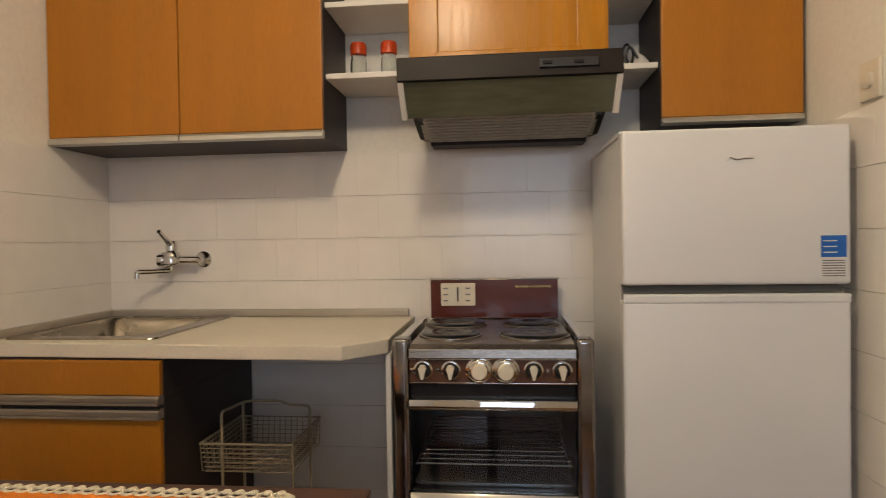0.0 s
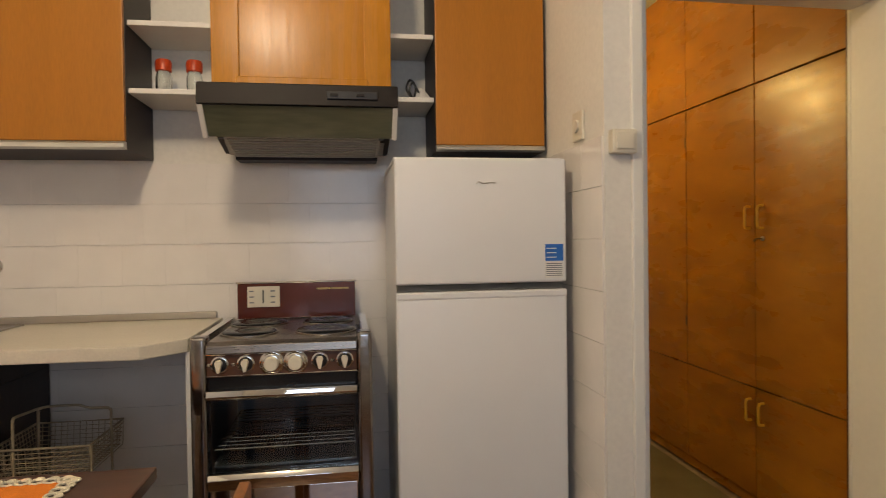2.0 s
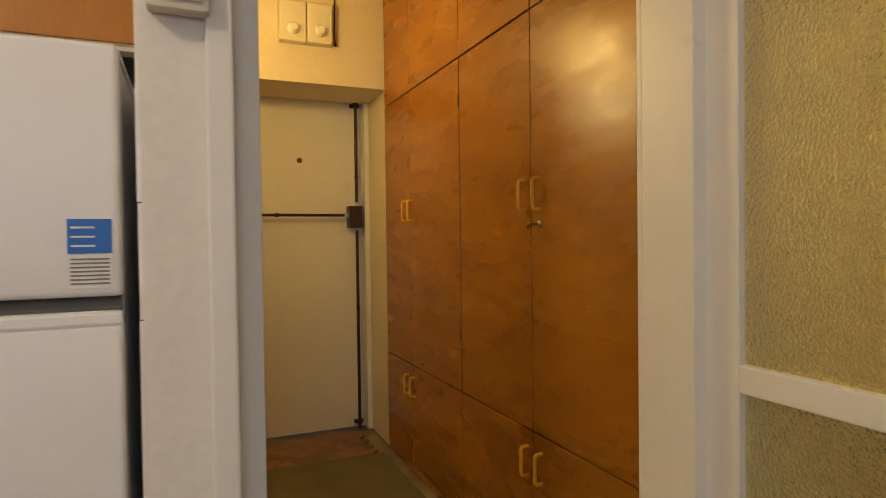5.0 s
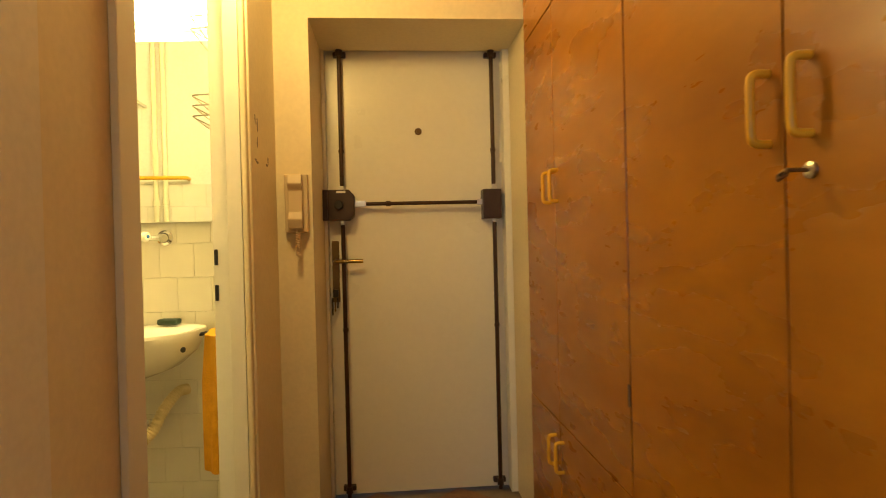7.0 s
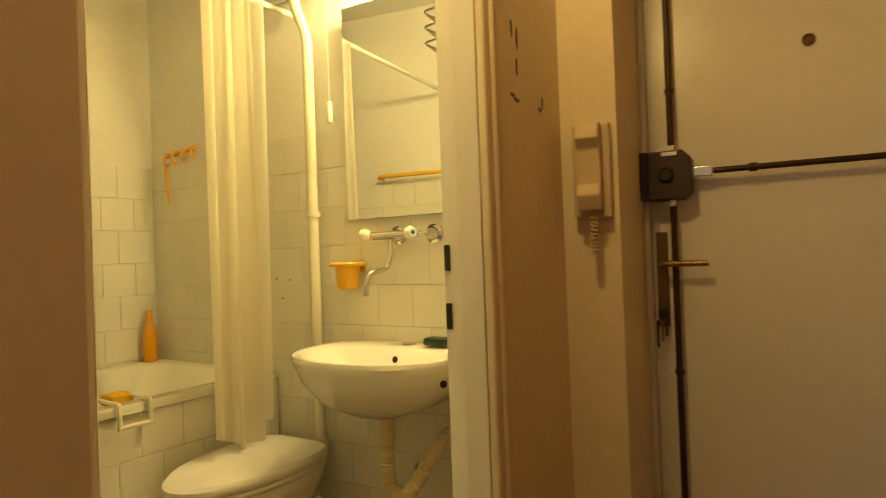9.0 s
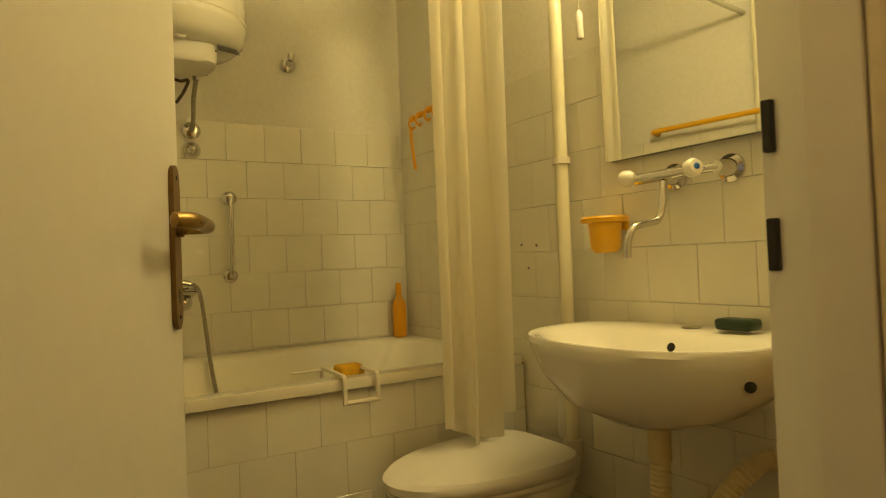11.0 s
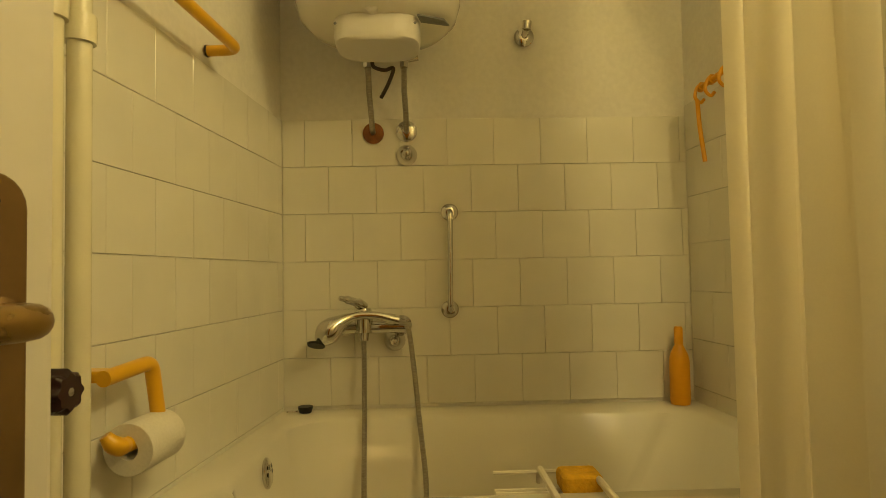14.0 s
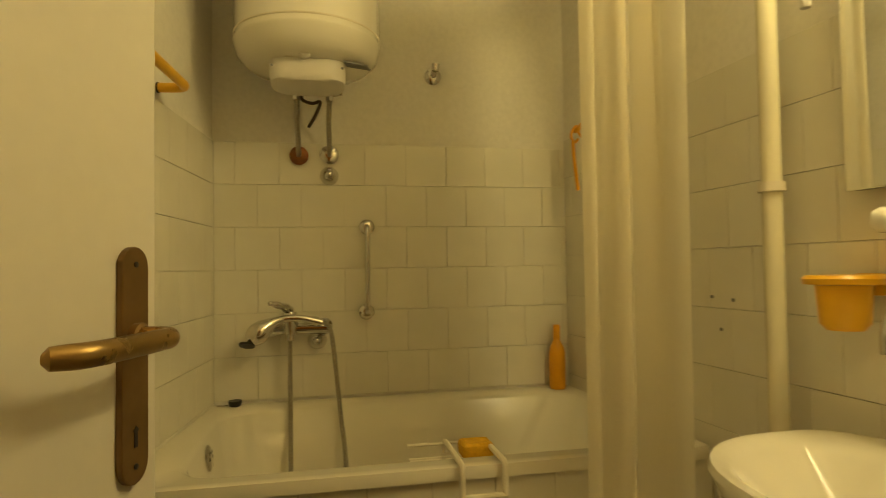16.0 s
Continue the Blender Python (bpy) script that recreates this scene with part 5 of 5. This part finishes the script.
part("sleeve", lt([(0.026, -0.03), (0.030, 0.0), (0.026, 0.03)], (1.052, -0.048, 0.42), seg=16), IVORY, fp, "", True)
part("pull_cord", tb([(1.175, -0.075, 2.13), (1.175, -0.075, 1.67)], 0.0010, 6), IVORY, cistern)
part("pull_handle", lt([(0.004, 0), (0.010, -0.008), (0.011, -0.075), (0.009, -0.08), (0, -0.08)], (1.175, -0.075, 1.685), seg=14), WHITE_B, cistern, "white pull handle", True)

mirror = thing("wall_mirror", (1.5, -0.02, 1.25), "large frameless rectangular wall mirror above the basin", "mirror", MR)
part("backing", bx(1.214, 1.79, -0.034, -0.006, 1.252, 2.02, bev=0.002), GREY, mirror)
part("pane", bx(1.214, 1.79, -0.040, -0.0345, 1.250, 2.022, bev=0.0015), MIRROR, mirror, "silvered mirror glass")
BX0, BX1, BY, BZ = BATH_TUBE
blamp = thing("bathroom_strip_lamp", ((BX0 + BX1) / 2, -0.004, BZ), "long warm strip lamp above the mirror, lit", "lamp", MR)
part("base", bx(BX0 + 0.01, BX1 - 0.01, -0.045, -0.004, BZ - 0.02, BZ + 0.05, bev=0.005), WHITE_B, blamp)
part("diffuser", tb([(BX0, BY, BZ), (BX0 + 0.006, BY, BZ), (BX1 - 0.006, BY, BZ), (BX1, BY, BZ)], [0.026, 0.034, 0.034, 0.026], 20), LAMPG, blamp, "lit glass diffuser", True).visible_shadow = False

basin = thing("wash_basin", (1.47, -0.2, 0.6), "white oval porcelain wall-hung wash basin", "basin", MR)
def oval(cx, cy, ax, fy, by, z, n=40):
    """fy: reach to the front (negative y), by: reach to the wall."""
    pts = []
    for i in range(n):
        a = 2 * math.pi * i / n
        c, s = math.cos(a), math.sin(a)
        pts.append((cx + ax * math.copysign(abs(c) ** 0.85, c), cy + (by if s > 0 else fy) * math.copysign(abs(s) ** (0.5 if s > 0 else 0.9), s), z))
    return pts
bm = bmesh.new()
ZB = 0.812
rings(bm, [oval(1.47, -0.22, 0.10, 0.09, 0.20, ZB - 0.187), oval(1.47, -0.21, 0.20, 0.165, 0.20, ZB - 0.15), oval(1.47, -0.20, 0.268, 0.215, 0.192, ZB - 0.09), oval(1.47, -0.19, 0.298, 0.245, 0.184, ZB - 0.035),
           oval(1.47, -0.19, 0.306, 0.254, 0.185, ZB - 0.012), oval(1.47, -0.19, 0.302, 0.250, 0.182, ZB), oval(1.47, -0.20, 0.276, 0.220, 0.105, ZB - 0.002), oval(1.47, -0.205, 0.258, 0.200, 0.085, ZB - 0.017),
           oval(1.47, -0.21, 0.17, 0.13, 0.06, ZB - 0.10), oval(1.47, -0.21, 0.05, 0.04, 0.03, ZB - 0.13)])
part("bowl", bm, PORC, basin, "", True)
part("overflow_hole", lt([(0.011, 0), (0, 0.002)], (1.47, -0.136, 0.774), (0, -1, 0.35), 14), BLACKP, basin)
part("tap_hole_cap", lt([(0.024, 0), (0.020, 0.003), (0, 0.004)], (1.47, -0.055, 0.8135), seg=18), CHROME, basin, "", True)
part("bolt_hole", lt([(0.011, 0), (0, 0.003)], (1.742, -0.285, 0.745), (0.7, -0.7, 0), 12), BLACKP, basin)
trap = thing("basin_waste_trap", (1.46, -0.15, 0.4), "yellowed plastic bottle trap and corrugated waste pipe", "waste pipe", MR)
part("collar", lt([(0.030, 0), (0.034, 0.008), (0.034, 0.016), (0.030, 0.02)], (1.46, -0.18, 0.608)), BLACKP, trap, "", True)
part("tailpiece", tb([(1.46, -0.18, 0.61), (1.46, -0.18, 0.52)], 0.026, 16), TRAPP, trap, "", True)
pth = arc([(1.46, -0.18, 0.525), (1.46, -0.18, 0.44), (1.47, -0.18, 0.375), (1.51, -0.17, 0.355), (1.55, -0.15, 0.39), (1.58, -0.10, 0.47), (1.615, -0.05, 0.525), (1.64, -0.005, 0.53)], 14)
part("corrugated_pipe", tb(pth, [0.021 + 0.003 * (i % 2) for i in range(len(pth))], 14), TRAPP, trap)
vb = thing("angle_valve", (1.52, -0.02, 0.42), "small chrome angle valve under the basin", "valve", MR)
part("body", tb([(1.505, 0.0, 0.40), (1.505, -0.06, 0.40)], [0.014, 0.011], 12), CHROME, vb, "", True)
part("handle", lt([(0.012, 0), (0.014, 0.02), (0, 0.022)], (1.505, -0.058, 0.405), (0, -1, 0.1), 10), CHROME, vb, "", True)
btap = thing("basin_tap", (1.41, -0.05, 1.18), "chrome wall tap with white and coloured handles", "tap", MR)
part("body", tb([(1.335, -0.062, 1.185), (1.49, -0.062, 1.185)], 0.015, 14), CHROME, btap, "", True)
for x in (1.41, 1.560):
    part("flange", lt([(0.034, 0), (0.033, 0.006), (0.022, 0.012), (0.014, 0.06)], (x, -0.004, 1.185), (0, -1, 0)), CHROME, btap, "", True)
part("inlet", tb([(1.49, -0.062, 1.185), (1.56, -0.055, 1.185)], 0.011, 10), CHROME, btap, "", True)
for x, dx, m9 in ((1.335, -1, REDP), (1.49, 1, BLUE)):
    k = part("handle", lt([(0.014, 0), (0.021, 0.010), (0.022, 0.026), (0.016, 0.036), (0, 0.037)], (x, -0.070, 1.188), (dx, -0.4, 0.1), 18), PORC, btap, "white tap handle", True)
    q = Vector((dx, -0.4, 0.1)).normalized()
    part("marker", lt([(0.008, 0), (0.006, 0.003), (0, 0.004)], Vector((x, -0.070, 1.188)) + q * 0.0365, tuple(q), 12), m9, k)
part("spout", tb(arc([(1.42, -0.065, 1.17), (1.42, -0.075, 1.11), (1.415, -0.09, 1.075), (1.41, -0.13, 1.066), (1.405, -0.17, 1.055), (1.40, -0.185, 1.02), (1.40, -0.187, 0.985)]), 0.0095, 12), CHROME, btap, "", True)
cup = thing("tooth_mug_holder", (1.215, -0.06, 1.0), "yellow plastic tumbler holder on the tiles", "tumbler holder", MR)
part("mug", lt([(0.0, 0.0), (0.030, 0.0), (0.040, 0.012), (0.046, 0.085), (0.043, 0.085), (0.037, 0.014), (0.0, 0.004)], (1.232, -0.072, 1.0), seg=26), YELLOW, cup, "", True)
part("rim", lt([(0.045, 0), (0.064, 0.002), (0.066, 0.012), (0.060, 0.018), (0.045, 0.018)], (1.232, -0.072, 1.080), seg=26), YELLOW, cup, "", True)
part("back_plate", bx(1.202, 1.262, -0.018, -0.005, 1.06, 1.10, bev=0.006), YELLOW, cup)
soap = thing("soap_bar", (1.595, -0.07, 0.814), "dark green soap bar in a dish on the basin", "soap", MR)
part("bar", bx(1.555, 1.640, -0.100, -0.045, 0.8175, 0.843, bev=0.011, seg=3), SOAP, soap, "", True)
towel = thing("hand_towel", (1.84, -0.2, 0.8), "yellow terry hand towel hanging beside the basin", "towel", MR)
bm = bmesh.new()
loops = []
for i in range(15):
    z = 0.80 - 0.545 * i / 14
    w = 0.038 + 0.014 * min(1, i / 5)
    loops.append([(1.838 + w * math.cos(a) * (1 + 0.18 * math.cos(5 * a + 0.1 * i)), -0.19 + 0.05 * math.sin(a) * (1 + 0.2 * math.sin(4 * a + 0.08 * i)), z + 0.012 * math.sin(a)) for a in [2 * math.pi * k / 28 for k in range(28)]])
rings(bm, loops)
part("terry_cloth", bm, TOWEL, towel, "", True)
part("peg", tb([(1.80, -0.19, 0.795), (1.765, -0.19, 0.79)], 0.008, 10), BLACKP, towel, "dark towel peg")

hooks = thing("hook_rail", (0.23, -0.03, 1.61), "orange plastic rail with hooks on the tiles", "hook rail", MR)
part("bar", tb([(0.166, -0.035, 1.605), (0.368, -0.035, 1.620)], 0.008, 10), AMBER, hooks, "", True)
for x in (0.172, 0.228, 0.298, 0.358):
    z = 1.605 + (x - 0.166) * 0.075
    h = part("hook", tb(arc([(x, -0.035, z + 0.012), (x, -0.05, z - 0.005), (x, -0.055, z - 0.03), (x, -0.04, z - 0.045), (x, -0.028, z - 0.035)]), 0.005, 8), AMBER, hooks, "", True)
    part("collar", lt([(0.013, -0.007), (0.013, 0.007)], (x, -0.035, z), (1, 0, 0.07), 14), AMBER, h, "", True)
part("strap", tb(arc([(0.178, -0.052, 1.565), (0.180, -0.05, 1.50), (0.183, -0.045, 1.44), (0.186, -0.04, 1.386)]), 0.0065, 8), AMBER, hooks, "hanging orange strap", True)

# wire rack on the wall beside the doorway, two tiers of bent wires
wrack = thing("wire_wall_rack", (1.034, 3.50, 1.55), "thin steel wire wall rack beside the bathroom door", "rack")
for zs in ((1.630, 1.597, 1.563), (1.885, 1.845)):
    for z in zs:
        part("wire", tb(bend([(1.033, 3.375, z), (0.940, 3.395, z), (0.930, 3.610, z), (1.033, 3.640, z)], 0.012), 0.0026, 8), HOSE, wrack, "", True)
        part("strut", tb([(0.938, 3.410, z), (1.033, 3.430, z - 0.050)], 0.0022, 7), HOSE, wrack)
for y in (3.385, 3.630):
    part("upright", tb([(1.0325, y, 1.50), (1.0325, y, 1.90)], 0.0024, 7), HOSE, wrack)

plugs = thing("wall_plugs", (0.84, -0.006, 1.0), "three old grey wall plugs in the tiles", "wall plugs", MR)
for x, z in ((0.802, 1.039), (0.875, 1.034), (0.832, 0.960)):
    part("plug", lt([(0.0045, 0), (0.0045, 0.002), (0.002, 0.002), (0.0, 0.0005)], (x, 0.0, z), (0, -1, 0), 12), GREY, plugs)

# toilet, back against the right wall
wc = thing("toilet", (1.0, -0.35, 0), "white porcelain toilet with a closed white lid", "toilet", MR)
def seat_ring(k, z, back=-0.11, front=-0.645):
    cx, cy, half = 1.01, -0.32, 0.187
    pts = []
    for i in range(44):
        a = 2 * math.pi * i / 44
        c, s = math.cos(a), math.sin(a)
        if s > 0:
            pts.append((cx + half * k * math.copysign(abs(c) ** 0.45, c), cy + (back - cy) * k * abs(s) ** 0.55, z))
        else:
            pts.append((cx + half * k * c, cy + (front - cy) * k * abs(s), z))
    return pts
part("bowl", rings(bmesh.new(), [seat_ring(0.50, 0.0), seat_ring(0.52, 0.02), seat_ring(0.50, 0.12), seat_ring(0.66, 0.24), seat_ring(0.90, 0.34), seat_ring(0.97, 0.385), seat_ring(0.96, 0.398)]), PORC, wc, "", True)
part("seat", rings(bmesh.new(), [seat_ring(0.98, 0.399), seat_ring(1.0, 0.404), seat_ring(1.0, 0.414), seat_ring(0.985, 0.418)]), WHITE_B, wc, "", True)
part("lid", rings(bmesh.new(), [seat_ring(0.99, 0.4185), seat_ring(1.015, 0.426), seat_ring(1.012, 0.444), seat_ring(0.97, 0.455), seat_ring(0.5, 0.459)]), WHITE_B, wc, "white plastic lid", True)
for x in (0.92, 1.06):
    part("hinge", lt([(0.014, 0), (0.014, 0.03), (0.010, 0.036)], (x, -0.095, 0.40), seg=12), WHITE_B, wc, "", True)
part("outlet", tb(bend([(0.99, -0.14, 0.15), (0.99, -0.06, 0.15), (0.99, -0.004, 0.15)], 0.02), 0.05, 16), PORC, wc, "", True)

# shower curtain, drawn together
curtain = thing("shower_curtain", (0.95, 1.06, 0.5), "cream plastic shower curtain drawn together in folds", "curtain", MB)
bm = bmesh.new()
cols_n, rows_n = 150, 22
grid = []
rc = random.Random(11)
ph = [rc.uniform(-0.5, 0.5) for _ in range(8)]
for j in range(rows_n + 1):
    t = j / rows_n
    z = 2.06 - (2.06 - 0.50) * t
    row = []
    for i in range(cols_n + 1):
        s = i / cols_n
        fold = s * 3.1 * 2 * math.pi
        y = 0.910 + 0.23 * s + 0.014 * math.sin(fold * 2 + ph[0]) * (0.7 + 0.3 * t) - 0.012 * t * (1 - s)
        x = 0.945 + (0.034 + 0.012 * t) * math.sin(fold + ph[1] + 0.5 * math.sin(s * 9 + t * 1.2)) + 0.010 * math.sin(7.3 * s * 2 * math.pi + ph[2] + t)
        zz = z + (0.035 * math.sin(s * 7 + 1.0) * t if j == rows_n else 0.0)
        row.append(bm.verts.new((x, y, zz)))
    grid.append(row)
for j in range(rows_n):
    for i in range(cols_n):
        bm.faces.new((grid[j][i], grid[j][i + 1], grid[j + 1][i + 1], grid[j + 1][i]))
sheet = part("sheet", bm, CURT, curtain, "", True)
rod = thing("curtain_rod", (0.94, 0.6, 2.07), "white shower curtain rod across the bathroom", "curtain rod", MB)
part("rod", tb([(0.94, -0.09, 2.075), (0.94, 1.32, 2.075)], 0.011, 12), PORC, rod, "", True)

# ---- tiles and parquet ----
tile_field(wall_north, pose(-1.325, 2.137, 0), 2.355, 0.0, 1.526, 0.1518, 1.526 - 0.1518 * 10, TILE_K, 0.30, gx=0.0001, gz=0.0014, wobble=0.05,
           skip=lambda a, z: (z < 0.86 and not (0.45 < a < 1.20 or 1.70 < a < 1.80)) or (z < 1.35 and 1.88 < a < 2.25))
tile_field(wall_west, pose(-1.325, 0.85, 0, 0, 0, 90), 1.28, 0.75, 1.526, 0.1518, 1.526 - 0.1518 * 10, TILE_K, 0.1, gx=0.0001, gz=0.0014, wobble=0.05)
tile_field(wall_pier, pose(1.035, 2.132, 0, 0, 0, -90), 0.764, 0.0, 1.518, 0.1518, 1.374 - 0.1518 * 10, TILE_K, 0.5, gx=0.0001, gz=0.0014, wobble=0.05)
tile_field(wall_tub, pose(-0.005, 0.0, 0, 0, 0, 90), 1.273, ZT, 1.568, 0.148, 1.568 - 0.148 * 10, TILE_B, 0.47)
tile_field(wall_bath_left, pose(2.15, -0.005, 0, 0, 0, 180), 2.15, 0.0, 1.568, 0.148, 1.42 - 0.148 * 10, TILE_B, 0.2, skip=lambda a, z: z < 0.6 and a > 1.35)
tile_field(wall_bath_right, pose(0.0, 0.005, 0), 2.10, 0.0, 1.60, 0.148, 1.604 - 0.148 * 11, TILE_B, 0.35, skip=lambda a, z: z < 0.6 and a < 0.70)
tile_field(apron, pose(0.786, -0.085, 0, 0, 0, 90), 1.40, 0.0, ZT - 0.034, 0.148, ZT - 0.034 - 0.148 * 5, TILE_B, 0.15)

# herringbone parquet in the hall
PL, PW = 0.26, 0.065
bm = box(bmesh.new(), -PL / 2 + 0.0006, PL / 2 - 0.0006, -PW / 2 + 0.0006, PW / 2 - 0.0006, -0.012, 0.0)
plank_me = finish(bm, "plank", PARQ)
n_pl = 0
for i in range(-40, 60):
    for j in range(-14, 40):
        for turn in (0, 1):
            cx, cy = (i * PW + (PL / 2 if not turn else PW / 2) + j * PL, i * PW + (PW / 2 if not turn else PL / 2 + 0) - j * PL)
            if turn:
                cx, cy = cx + 0.0, cy + PW
            a = math.radians(45)
            x, y = 1.3 + cx * math.cos(a) - cy * math.sin(a), 2.4 + cx * math.sin(a) + cy * math.cos(a)
            if 1.22 < x < 2.06 and 1.42 < y < 4.05 and n_pl < 330:
                ob = new("plank", plank_me)
                ob.parent = floor
                ob.matrix_basis = pose(x, y, 0.0, 0, 0, 45 + 90 * turn)
                n_pl += 1
